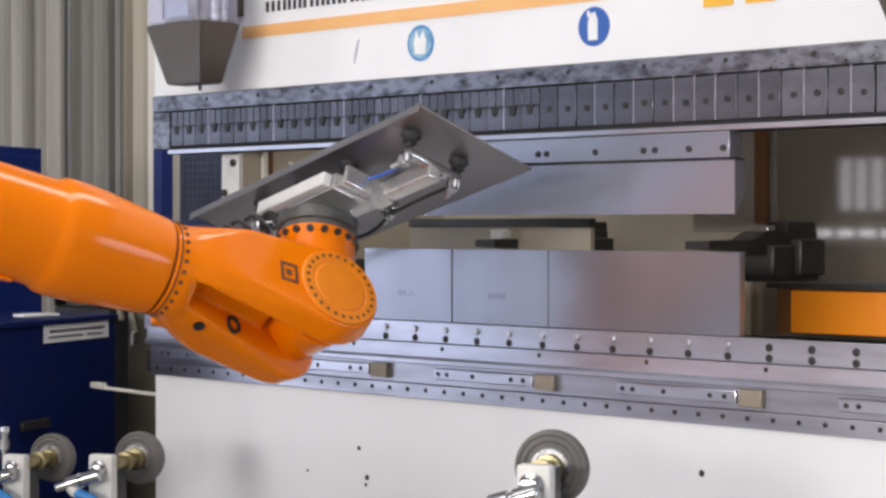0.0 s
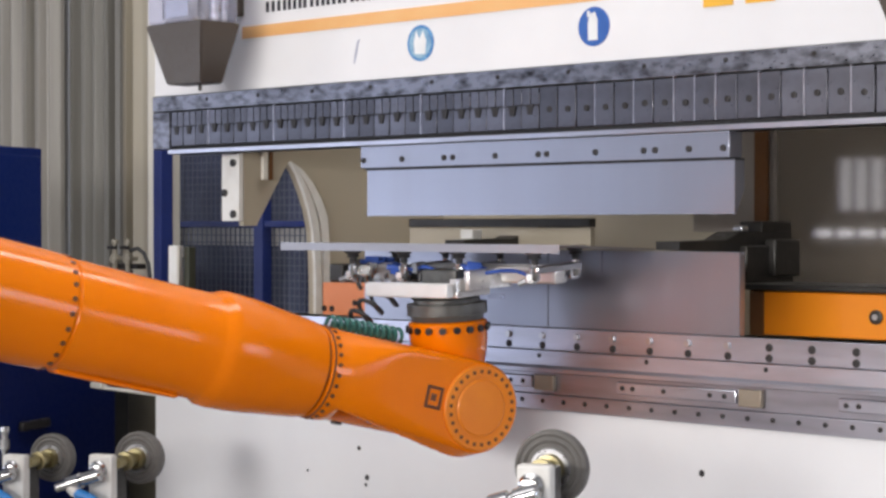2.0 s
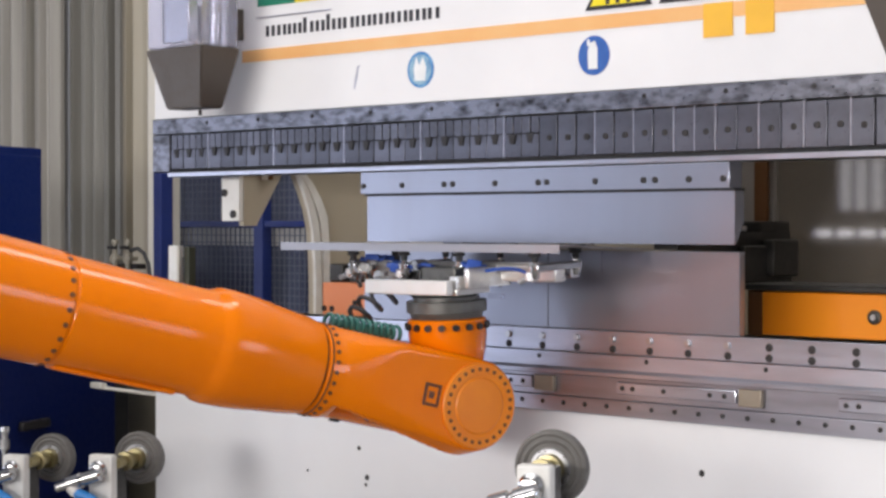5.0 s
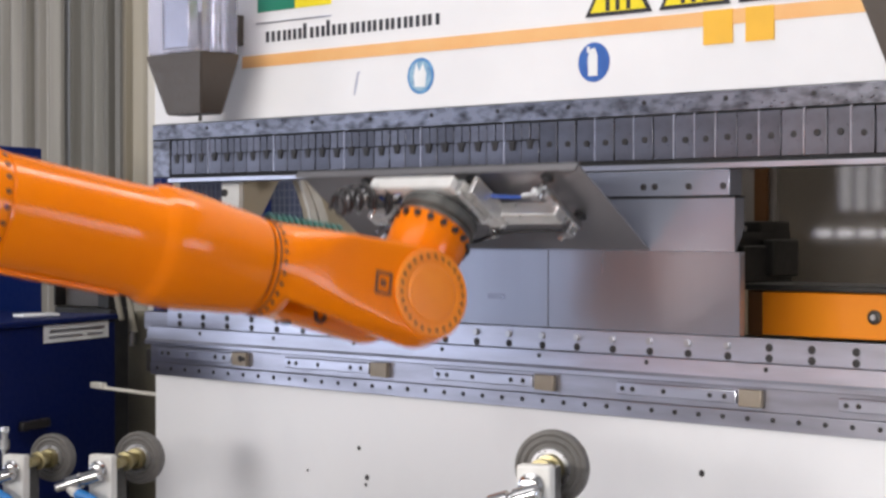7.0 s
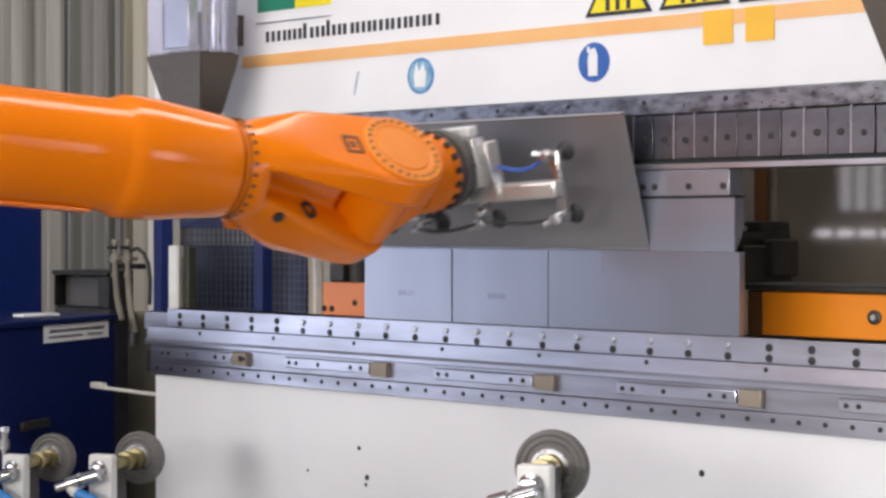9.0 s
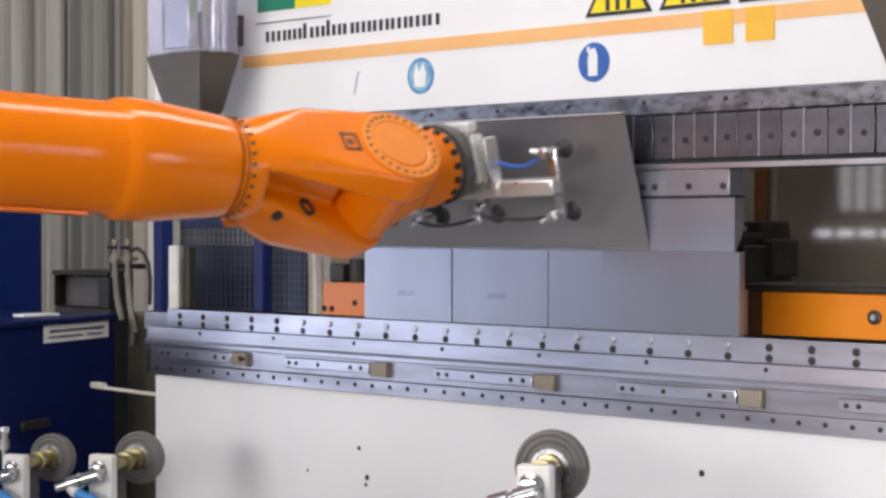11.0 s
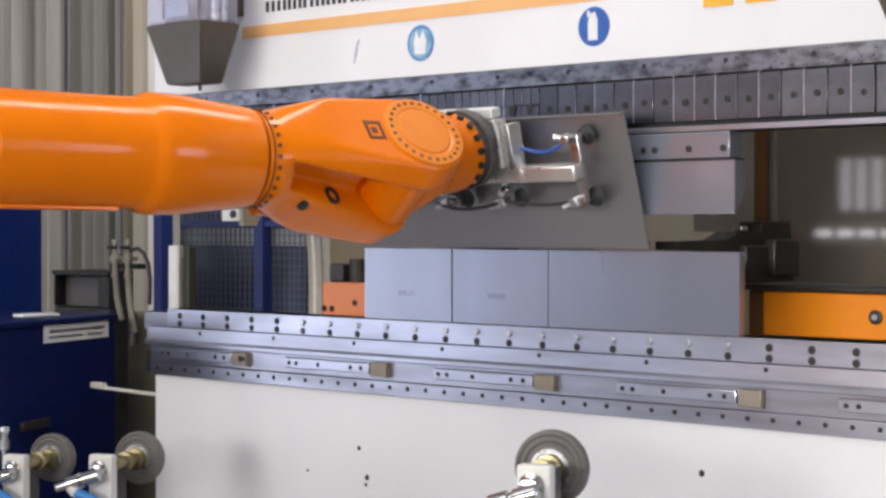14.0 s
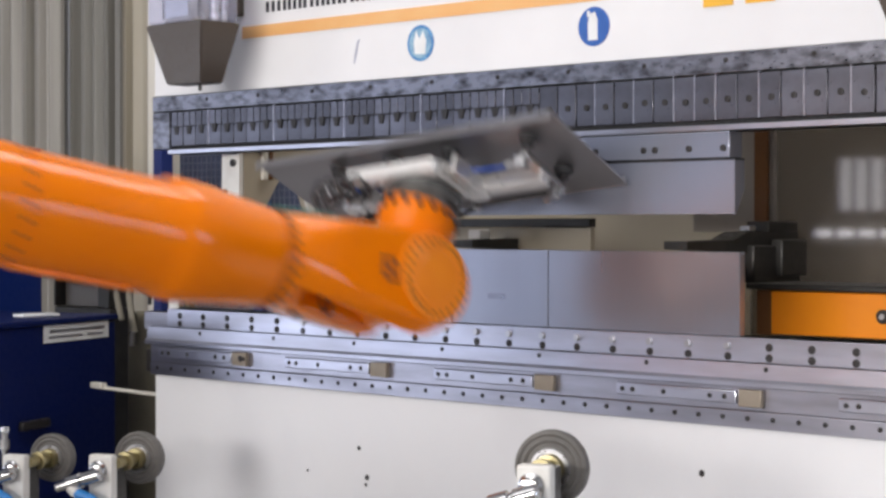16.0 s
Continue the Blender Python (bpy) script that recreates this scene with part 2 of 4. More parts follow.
def corrugated(name, x0, x1, y, z0, z1, pitch, depth, material, label):
    bm = bmesh.new()
    n = int((x1 - x0) / pitch * 8)
    rows = []
    for i in range(n + 1):
        x = x0 + (x1 - x0) * i / n
        w = 2 * math.pi * (x - x0) / pitch
        yy = y - depth * max(-0.6, min(0.6, math.sin(w) + 0.25 * math.sin(2.7 * w + 1)))
        rows.append((bm.verts.new((x, yy, z0)), bm.verts.new((x, yy, z1)), bm.verts.new((x, yy + 0.02, z1)), bm.verts.new((x, yy + 0.02, z0))))
    for a, b in zip(rows, rows[1:]):
        for k in range(4):
            bm.faces.new((a[k], b[k], b[(k + 1) % 4], a[(k + 1) % 4]))
    bm.faces.new(rows[0]), bm.faces.new(rows[-1][::-1])
    return setting(name, bm, material, label, "wall")



def glow_panel(name, x0, x1, y0, y1, z0, z1, strength, label):
    """A glowing panel added to a wall for fill or reflections, in a steel frame."""
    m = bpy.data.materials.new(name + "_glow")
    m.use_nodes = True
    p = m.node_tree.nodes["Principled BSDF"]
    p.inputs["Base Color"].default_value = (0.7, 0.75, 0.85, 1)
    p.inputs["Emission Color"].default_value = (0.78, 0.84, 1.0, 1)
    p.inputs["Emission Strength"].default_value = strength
    w = setting(name, box(bmesh.new(), x0, x1, y0, y1, z0, z1), m, label, "window")
    w2, e = min(0.04, 0.02 * max(x1 - x0, y1 - y0)), min(0.05, 0.06 * (z1 - z0))
    for i in range(5):
        x, y = x0 + (x1 - x0) * i / 4, y0 + (y1 - y0) * i / 4
        if x1 - x0 > y1 - y0:
            part("panel_frame", B(x - w2, x + w2, y0 - 0.02, y1 + 0.03, z0 - e, z1 + e), RAIL_DARK, w)
        else:
            part("panel_frame", B(x0 - 0.02, x1 + 0.03, y - w2, y + w2, z0 - e, z1 + e), RAIL_DARK, w)
    return w


# unseen glowing panels, added to brighten the steel and the arm's highlights
glow_panel("fill_panel_1", -5.0, -3.5, -9.0, -8.97, 1.2, 2.0, 1.1, "glowing panel added in the unseen hall wall")
glow_panel("fill_panel_2", -7.0, -6.97, -8.8, -4.0, 0.02, 1.12, 4.4, "bright glowing panel added low in the unseen hall wall")
glow_panel("fill_panel_3", 9.97, 10.0, 0.5, 3.0, 1.0, 2.7, 9.0, "bright glowing panel added in the unseen hall wall")
glow_panel("fill_panel_4", -6.9, -5.6, -9.0, -8.97, 0.2, 1.12, 2.0, "low glowing panel added in the unseen hall wall")
glow_panel("fill_panel_7", -7.0, -6.97, -8.8, -4.6, 1.25, 3.4, 1.35, "tall glowing band added in the unseen hall wall")
glow_panel("fill_panel_8", -6.9, -5.2, -9.0, -8.97, 1.25, 3.2, 0.9, "tall glowing panel added in the unseen hall wall")
glow_panel("fill_panel_9", -0.9, 7.3, -9.0, -8.97, 1.4, 2.6, 1.5, "long bright glowing panel added in the unseen hall wall")
# two glowing patches that stand in for the guard panel's pale reflections
glow_panel("pale_patch_5", 1.272, 1.498, 1.68, 1.7, 1.300, 1.465, 0.85, "glowing pale patch added behind the guard panel")
glow_panel("pale_patch_6", 1.181, 1.498, 1.68, 1.7, 1.214, 1.237, 2.2, "low narrow glowing strip added behind the guard panel")
corrugated("wall_sheet_1", -4.6, -2.9, 1.62, 0, 4.2, 0.105, 0.04, SHEETGREY, "grey corrugated metal partition wall")
corrugated("wall_sheet_2", -2.9, -2.43, 1.66, 0, 4.2, 0.09, 0.035, SHEETDARK, "olive grey corrugated metal partition wall")
corrugated("wall_sheet_3", -2.43, -2.02, 1.62, 0, 4.2, 0.1, 0.04, SHEETBEIGE, "beige corrugated metal partition wall")
setting("wall_back", B(-2.02, 4.6, 1.7, 1.78, 0, 4.2), BACKWALL, "pale partition wall behind the press", "wall")
setting("column_flange", B(-1.3, -1.183, 0.8, 0.9, 0, 4.0, bevel=0.01), SHEETBEIGE, "brownish beige steel column flange", "column")
# narrow strip whose cream colour carries the column's bright glare
setting("column_cream", B(-1.18, -1.125, 0.78, 0.9, 0, 4.0, bevel=0.01), CREAM, "cream steel column strip beside the press, pale with painted glare", "column")

# ---- press brake ----
press = thing("press_brake", "white hydraulic press brake with orange stripe and steel tool rails", "press brake", (1.4, 0.3, 0))
X0, X1 = -0.13, 3.3


def on(parent, ob, m=None):
    """Hang ob, built in world space, under parent without moving it."""
    ob.parent = parent
    ob.matrix_parent_inverse = parent.matrix_basis.inverted() if parent.parent is None else Matrix.Identity(4)
    return ob


press.matrix_basis = Matrix.Identity(4)
bed = part("bed_panel", B(X0, X1, 0.0, 0.06, 0.02, 0.792, bevel=0.004), WHITE, press, "white painted bed front plate with small scuffs")
part("bed_body", B(X0 + 0.03, X1, 0.062, 0.55, 0.0, 0.93), KHAKI, press)
rail_d = part("lower_rail", B(X0 - 0.005, X1, -0.014, 0.05, 0.794, 0.832, bevel=0.002), RAIL_DARK, press)
rail_c = part("clamp_rail", B(X0 - 0.008, X1, -0.01, 0.05, 0.833, 0.886, bevel=0.002), RAIL_DARK, press)
bm = bmesh.new()
prism(bm, [(-0.024, 0.888), (0.05, 0.888), (0.05, 0.94), (-0.012, 0.94), (-0.016, 0.905), (-0.024, 0.898)], X1 - X0 + 0.02, "yz", X0 - 0.02)
rail_b = part("stepped_rail", bm, RAIL, press, sharp=20)
rail_a = part("bolt_rail", B(-0.07, X1, 0.0, 0.08, 0.941, 0.997, bevel=0.002), RAIL, press)
part("rail_end_block", B(X0 - 0.04, X0 - 0.012, -0.005, 0.05, 0.80, 0.87, bevel=0.004), GAUGE, press)
part("rail_end_block", B(-0.2, -0.075, 0.012, 0.08, 0.93, 0.985, bevel=0.003), RAIL_DARK, press)

head = mesh_of("bolt_head", turned(bmesh.new(), [(0, 0.0085), (0.006, 0.0085), (0.007, 0.007)], d=(0, -1, 0), seg=10), BRIGHT)
hole = mesh_of("bolt_hole", turned(bmesh.new(), [(0, 0.0095), (0.0016, 0.0095), (0.002, 0.007)], d=(0, -1, 0), seg=10), SCREW)
tiny = mesh_of("small_bolt", turned(bmesh.new(), [(0, 0.006), (0.002, 0.006), (0.0025, 0.004)], d=(0, -1, 0), seg=8), SCREW)
for k in range(30):
    x = 0.11 * k - 0.008
    share("rail_bolt", head if 5 <= k < 19 else hole, rail_a, pose(x, 0.0, 0.977))
    share("rail_bolt", hole, rail_a, pose(x, 0.0, 0.953))
    if k % 3 == 1:
        share("rail_bolt", tiny, rail_b, pose(x, -0.0125, 0.928))
for k in range(51):
    share("rail_bolt", tiny, rail_d, pose(-0.1 + 0.0667 * k, -0.014, 0.816))
bar = mesh_of("clamp_bar", B(0, 0.34, -0.012, 0, 0, 0.03, bevel=0.003), RAIL)
block = mesh_of("clamp_block", B(0, 0.062, -0.016, 0, -0.004, 0.036, bevel=0.003), BRASS)
for k, off in enumerate((0.033, 0.03, 0.033, 0.058, 0.085, 0.1)):
    x = -0.118 + 0.576 * k + off
    share("clamp_bar", bar, rail_c, pose(x, -0.0105, 0.848))
    share("clamp_block", block, rail_c, pose(x + 0.348, -0.0105, 0.846))
    if k == 0:
        for dx in (0.388, 0.403):
            share("rail_bolt", hole if dx < 0.4 else tiny, rail_c, pose(x + dx, -0.0268, 0.864))
    for dx in (0.02, 0.05, 0.14, 0.27, 0.31):
        share("rail_bolt", tiny, rail_c, pose(x + dx, -0.0228, 0.863))
# scuffs and dents of the bed's front
for x, z, r in ((0.769, 0.641, 0.006), (0.8, 0.563, 0.008), (0.796, 0.543, 0.005), (1.901, 0.678, 0.008), (0.562, 0.561, 0.004)):
    on(bed, part("plug", turned(bmesh.new(), [(0, r), (0.0015, r), (0.002, r * 0.7)], (x, 0.0, z), (0, -1, 0), 10), SCREW if r < 0.015 else RAIL_DARK))
rodbm = rod(bmesh.new(), (X0 + 0.01, 0.02, 0.727), (-0.43, 0.0, 0.735), 0.006)
box(rodbm, -0.45, -0.39, -0.012, 0.012, 0.732, 0.75, bevel=0.003)
part("guard_rod", rodbm, CREAM, press, "thin cream rod sticking out of the bed end")

# side frame with the throat opening
bm = bmesh.new()
throat = [(0.12, 1.9), (0.12, 1.25), (0.171, 1.25), (0.298, 1.443), (0.325, 1.41), (0.352, 1.36), (0.377, 1.3), (0.393, 1.24), (0.402, 1.15), (0.405, 1.05), (0.405, 0.6), (1.1, 0.6), (1.1, 1.9)]
prism(bm, throat, 0.02, "yz", 0.128)
part("side_frame", bm, KHAKI, press, "khaki painted side frame with arched throat", sharp=25)
bm = bmesh.new()
inner = throat[3:11]
grow = [0.12, 0.4, 0.65, 0.85, 1.0, 1.0, 1.0, 1.0]
for off, w, out in ((0.0, 0.026, 0.012), (0.036, 0.03, 0.009)):
    low = [(y + off * g, z + off * g * 0.6) for (y, z), g in zip(inner, grow)]
    high = [(y + (off + w) * g, z + (off + w) * g * 0.6) for (y, z), g in zip(inner, grow)]
    prism(bm, low + high[::-1], out, "yz", 0.1485)
part("throat_trim", bm, BRACKET, press, "pale curved throat edge", sharp=25)
part("front_plate", B(0.068, 0.15, 0.1, 0.118, 1.264, 1.62, bevel=0.003), BRACKET, press, "white bolted plate on the side frame")
for x, z in ((0.125, 1.44), (0.125, 1.285), (0.085, 1.35)):
    part("plate_bolt", turned(bmesh.new(), [(0, 0.012), (0.006, 0.012), (0.008, 0.008)], (x, 0.1, z), (0, -1, 0), 10), SCREW, press)
part("spacer_bar", B(0.15, 0.165, 0.185, 0.205, 1.39, 1.7, bevel=0.003), CREAM, press)
part("spacer_bar", B(0.15, 0.165, 0.21, 0.225, 1.39, 1.7, bevel=0.003), BROWN, press)
part("foot_post", B(-0.192, -0.15, 0.1, 0.13, 0.9, 1.188, bevel=0.004), BRACKET, press, "white painted post on the bed end")
part("foot_post", B(-0.149, -0.141, 0.1, 0.108, 0.9, 1.186, bevel=0.002), CREAM, press)
part("foot_post", B(-0.139, -0.115, 0.12, 0.15, 0.9, 1.185, bevel=0.004), DARKOLIVE, press)
part("frame_right", B(2.95, 3.05, 0.12, 1.1, 0.6, 2.4), KHAKI, press)
part("back_plate", B(0.15, 1.40, 1.0, 1.03, 0.6, 2.3), KHAKI, press, "khaki rear plate of the press")
part("guard_panel", B(1.40, 2.95, 0.96, 0.975, 0.6, 2.3), HAZE, press, "smoky hazy plastic rear guard panel").visible_shadow = False
part("frame_bar", B(1.648, 1.69, 0.6, 0.61, 1.256, 2.3, bevel=0.003), BROWN, press)
part("frame_plate", B(1.44, 1.7, 0.62, 0.635, 1.234, 2.3, bevel=0.003), GREYPLATE, press, "grey brown plate behind the tools")

# ---- ram ----
ram = part("ram", B(X0, X1, 0.0, 0.12, 1.646, 2.6, bevel=0.003), WHITE, press, "white painted ram beam")
clamp_top = part("ram_edge_rail", B(X0, X1, -0.008, 0.1, 1.598, 1.645, bevel=0.002), CLAMP_TOP, ram)
part("clamp_back", B(X0, X1, 0.004, 0.1, 1.49, 1.597), GAPSHADE, ram)
part("lower_slot", B(-0.05, X1, 0.002, 0.09, 1.482, 1.4895), GAPSHADE, ram)
part("lower_lip", B(-0.06, X1, -0.006, 0.08, 1.468, 1.4815, bevel=0.002), RAIL, ram)
part("ram_end_block", B(X0, -0.047, -0.008, 0.1, 1.483, 1.597, bevel=0.003), CLAMP_TOP, ram)
seg = mesh_of("clamp_segment", B(-0.0278, 0.0278, -0.006, 0.01, 1.492, 1.594, bevel=0.0012), CLAMP)
bm = B(-0.0278, 0.0278, -0.006, 0.01, 1.492, 1.5495, bevel=0.0012)
for x0, x1 in ((-0.0278, -0.0017), (0.0017, 0.0278)):
    box(bm, x0, x1, -0.0045, 0.01, 1.5515, 1.594, bevel=0.0012)
notched = mesh_of("clamp_segment", bm, CLAMP)
scr = mesh_of("clamp_screw", turned(bmesh.new(), [(0, 0.0078), (0.003, 0.0078), (0.0035, 0.0055)], d=(0, -1, 0), seg=10), SCREW)
big = mesh_of("clamp_screw", prism(bmesh.new(), [(-0.0125, 1.5525), (0.0125, 1.5525), (0.009, 1.538), (0.006, 1.527), (-0.006, 1.527), (-0.009, 1.538)], 0.0032, "xz", -0.0094), SCREW)
shine = mesh_of("clamp_spacer", B(-0.0015, 0.0015, -0.007, 0.004, 1.493, 1.6), RAIL_DARK)
rnd = random.Random(4)
for k in range(57):
    x = -0.012 + 0.0583 * k
    share("clamp_segment", notched if k < 25 else seg, ram, pose(x, rnd.uniform(-0.002, 0.001), 0))
    if k < 25:
        share("clamp_screw", big, ram, pose(x, 0, rnd.uniform(-0.002, 0.002)))
    else:
        share("clamp_screw", scr, ram, pose(x + 0.004, -0.0062, 1.538 + rnd.uniform(-0.003, 0.003)))
    if k % 5 == 2 or (k > 26 and k % 2):
        share("clamp_spacer", shine, ram, pose(x + 0.0291, 0, 0))
for k in range(14):
    share("clamp_screw", tiny, clamp_top, pose(0.13 + 0.23 * k, -0.008, 1.627))
part("orange_stripe", B(0.285, X1, -0.003, 0.0, 1.795, 1.829), STRIPE, ram, "faded orange painted stripe")

# maker's name as plain dark bars
x = 0.388
for w, h, up in ((0.085, 0.03, 0), (0.056, 0.03, 0), (0.02, 0.03, 0.012), (0.058, 0.03, 0), (0.058, 0.03, 0.014), (0.042, 0.03, 0), (0.058, 0.03, 0), (0.06, 0.03, 0), (0.06, 0.03, 0), (0.06, 0.03, 0), (0.04, 0.03, 0)):
    bm = bmesh.new()
    n = 4 if w > 0.07 else (3 if w > 0.045 else 2 if w > 0.03 else 1)
    for i in range(n):
        a = x + i * (w - 0.012) / max(1, n - 1)
        box(bm, a, a + 0.0125, -0.002, 0, 1.864, 1.864 + h + (up if i == 0 else 0))
    on(ram, part("name_bar", bm, INK))
    x += w + 0.0085


def disc(x, z, r, y, depth, material, seg=28):
    return turned(bmesh.new(), [(0, r), (depth, r)], (x, y, z), (0, -1, 0), seg)


for x, film, tone in ((1.003, SIGNPALE, "faded"), (1.584, SIGNBLUE, "dark")):
    s = part("round_sign", disc(x, 1.733, 0.048, 0.0, 0.002, film), film, ram, tone + " blue round safety sign")
    bm = bmesh.new()
    if tone == "dark":
        prism(bm, [(x - 0.016, 1.70), (x + 0.012, 1.70), (x + 0.012, 1.75), (x + 0.004, 1.768), (x - 0.012, 1.764), (x - 0.018, 1.74)], 0.001, "xz", -0.0032)
        box(bm, x - 0.02, x - 0.012, -0.0032, -0.002, 1.757, 1.772)
    else:
        prism(bm, [(x - 0.02, 1.705), (x + 0.018, 1.703), (x + 0.022, 1.738), (x + 0.01, 1.765), (x - 0.004, 1.745), (x - 0.015, 1.768), (x - 0.024, 1.735)], 0.001, "xz", -0.0032)
    faded = tone == "faded"
    if faded:
        on(ram, part("sign_field", disc(x, 1.733, 0.04, -0.002, 0.0006, SIGNMIST), SIGNMIST))
    on(ram, part("sign_symbol", bm, SIGNWHITE))
for x in (1.66, 1.88, 2.1):
    bm = prism(bmesh.new(), [(x - 0.1, 1.842), (x + 0.1, 1.842), (x, 2.012)], 0.002, "xz", -0.0052)
    part("warning_sign", bm, INK, ram, "yellow warning triangle with black border")
    part("warning_face", prism(bmesh.new(), [(x - 0.083, 1.851), (x + 0.083, 1.851), (x, 1.992)], 0.001, "xz", -0.0064), YELLOW, ram)
    bm = bmesh.new()
    for dx, hh in ((-0.03, 0.05), (0.0, 0.075), (0.032, 0.045)):
        box(bm, x + dx - 0.006, x + dx + 0.006, -0.0072, -0.006, 1.853, 1.853 + hh)
    part("warning_symbol", bm, INK, ram)
for x0, x1 in ((1.905, 1.985), (2.02, 2.095)):
    part("amber_patch", B(x0, x1, -0.0045, 0, 1.752, 1.83), AMBER, ram)
part("green_label", B(0.353, 0.51, -0.003, 0, 1.952, 2.1), GREEN, ram)
part("yellow_label", B(0.513, 0.66, -0.003, 0, 1.952, 2.1), YELLOW, ram)
part("label_line", B(0.345, 0.66, -0.002, 0, 1.918, 1.922), RAIL, ram)
bm = prism(bmesh.new(), [(0.748, 1.694), (0.753, 1.694), (0.762, 1.722), (0.768, 1.752), (0.762, 1.752), (0.754, 1.726)], 0.0006, "xz", -0.0006)
prism(bm, [(0.762, 1.748), (0.774, 1.756), (0.772, 1.76), (0.76, 1.754)], 0.0006, "xz", -0.0007)
part("scratch", bm, RAIL_DARK, ram, "grey scrape through the white paint")


def light_hopper(x):
    """A clear box over a tapered dark funnel, hung before the ram."""
    bm = bmesh.new()
    top = [(x, -0.25), (x + 0.25, -0.25), (x + 0.25, -0.11), (x, -0.11)]
    low = [(x + 0.055, -0.22), (x + 0.21, -0.22), (x + 0.21, -0.14), (x + 0.055, -0.14)]
    vs = [[bm.verts.new((*p, z)) for p in ring] for ring, z in ((low, 1.652), (top, 1.815), (top, 1.822))]
    for a, b in zip(vs, vs[1:]):
        for i in range(4):
            bm.faces.new((a[i], a[(i + 1) % 4], b[(i + 1) % 4], b[i]))
    bm.faces.new(vs[0][::-1]), bm.faces.new(vs[-1])
    bmesh.ops.bevel(bm, geom=bm.edges[:], offset=0.004, segments=2, affect="EDGES")
    part("lamp_funnel", bm, HOPPER, ram, "dark brown tapered funnel housing")
    part("lamp_cover", B(x + 0.004, x + 0.246, -0.246, -0.114, 1.824, 2.08, bevel=0.006), HOUSING, ram, "clear bluish plastic cover")
    bm = rod(bmesh.new(), (x + 0.2, -0.17, 1.823), (x + 0.2, -0.17, 2.05), 0.018)
    rod(bm, (x + 0.225, -0.15, 1.823), (x + 0.225, -0.15, 2.05), 0.012)
    box(bm, x + 0.03, x + 0.15, -0.2, -0.15, 1.84, 2.06, bevel=0.004)
    part("lamp_tube", bm, CHROME, ram)
    bm = B(x + 0.02, x + 0.14, -0.112, 0.0, 1.86, 1.95, bevel=0.004)
    part("lamp_bracket", bm, HOPPER, ram)
    part("drain_tip", rod(bmesh.new(), (x + 0.14, -0.165, 1.635), (x + 0.14, -0.165, 1.655), 0.005), SCREW, ram)


light_hopper(0.151)
light_hopper(2.44)

# ---- punch and die ----
punch = thing("punch_tool", "ground steel punch blade under its bolted holder", "press tool")
part("punch_holder", B(0.777, 1.976, -0.004, 0.05, 1.406, 1.466, bevel=0.002), TOOL, punch)
part("holder_groove", B(0.785, 1.985, 0.004, 0.045, 1.4005, 1.4055), GAPSHADE, punch)
bm = prism(bmesh.new(), [(0.0, 1.40), (0.04, 1.40), (0.04, 1.33), (0.005, 1.277), (0.0, 1.277)], 1.188, "yz", 0.80)
part("punch_blade", bm, TOOL, punch, "polished steel punch blade", sharp=20)
for x in (0.79, 0.936, 1.089, 1.12, 1.267, 1.41, 1.437, 1.59, 1.735, 1.768, 1.865, 1.96):
    share("holder_bolt", scr, punch, pose(x, -0.0042, 1.428))
die = thing("die_block", "tall polished steel die split in three lengths", "press tool")
for a, b in ((0.79, 1.113), (1.1165, 1.4388), (1.4408, 2.003)):
    bm = prism(bmesh.new(), [(0.0, 0.9985), (0.022, 0.9985), (0.022, 1.19), (0.018, 1.19), (0.012, 1.181), (0.006, 1.19), (0.0, 1.19)], b - a, "yz", a)
    bmesh.ops.bevel(bm, geom=[e for e in bm.edges if e.calc_length() > 0.1], offset=0.001, segments=1, affect="EDGES")
    part("die_segment", bm, DIE, die, sharp=20)
# black sheet put behind the die seams as their shade
part("die_seam_shade", B(0.8, 1.99, 0.006, 0.018, 0.999, 1.17), GAPSHADE, die)
smudge = mat("die_smudge", (0.27, 0.28, 0.33), 0.3, metal=0.9, bump=0.0)
for x in (0.95, 1.27):
    part("die_mark", B(x - 0.03, x + 0.03, -0.0004, 0.0, 1.064, 1.078), smudge, die)

# ---- back gauge ----
gauge = thing("back_gauge", "black back gauge fingers that slide behind the die", "back gauge")
for x, white in ((1.69, False), (0.99, True)):
    bm = prism(bmesh.new(), [(0.1, 1.192), (0.6, 1.165), (0.6, 1.235), (0.36, 1.235), (0.3, 1.215), (0.1, 1.212)], 0.07, "yz", x)
    part("gauge_finger", bm, GAUGE, gauge, sharp=20)
    bm = B(x - 0.01, x + 0.09, 0.36, 0.58, 1.105, 1.2, bevel=0.006)
    box(bm, x + 0.0, x + 0.07, 0.46, 0.6, 1.232, 1.262, bevel=0.005)
    box(bm, x + 0.075, x + 0.11, 0.46, 0.58, 1.12, 1.215, bevel=0.006)
    part("gauge_carriage", bm, GAUGE, gauge)
    part("gauge_nub", B(x + 0.02, x + 0.05, 0.4, 0.43, 1.236, 1.25, bevel=0.003), BRIGHT, gauge)
    if white:
        part("gauge_sensor", B(x + 0.0, x + 0.045, 0.16, 0.2, 1.214, 1.24, bevel=0.003), BRACKET, gauge, "small white sensor block")
beam = part("gauge_beam", B(1.868, 3.0, 0.30, 0.36, 0.984, 1.09, bevel=0.003), ORANGE_BEAM, gauge, "orange back gauge beam")
part("beam_cap", B(1.823, 1.866, 0.305, 0.36, 0.98, 1.092, bevel=0.003), BROWN, gauge)
part("beam_cover", B(1.80, 3.0, 0.29, 0.5, 1.093, 1.108, bevel=0.003), GAUGE, gauge)
part("beam_knob", turned(bmesh.new(), [(0, 0.017), (0.006, 0.017), (0.008, 0.012)], (2.177, 0.30, 1.037), (0, -1, 0), 20), GAUGE, gauge)
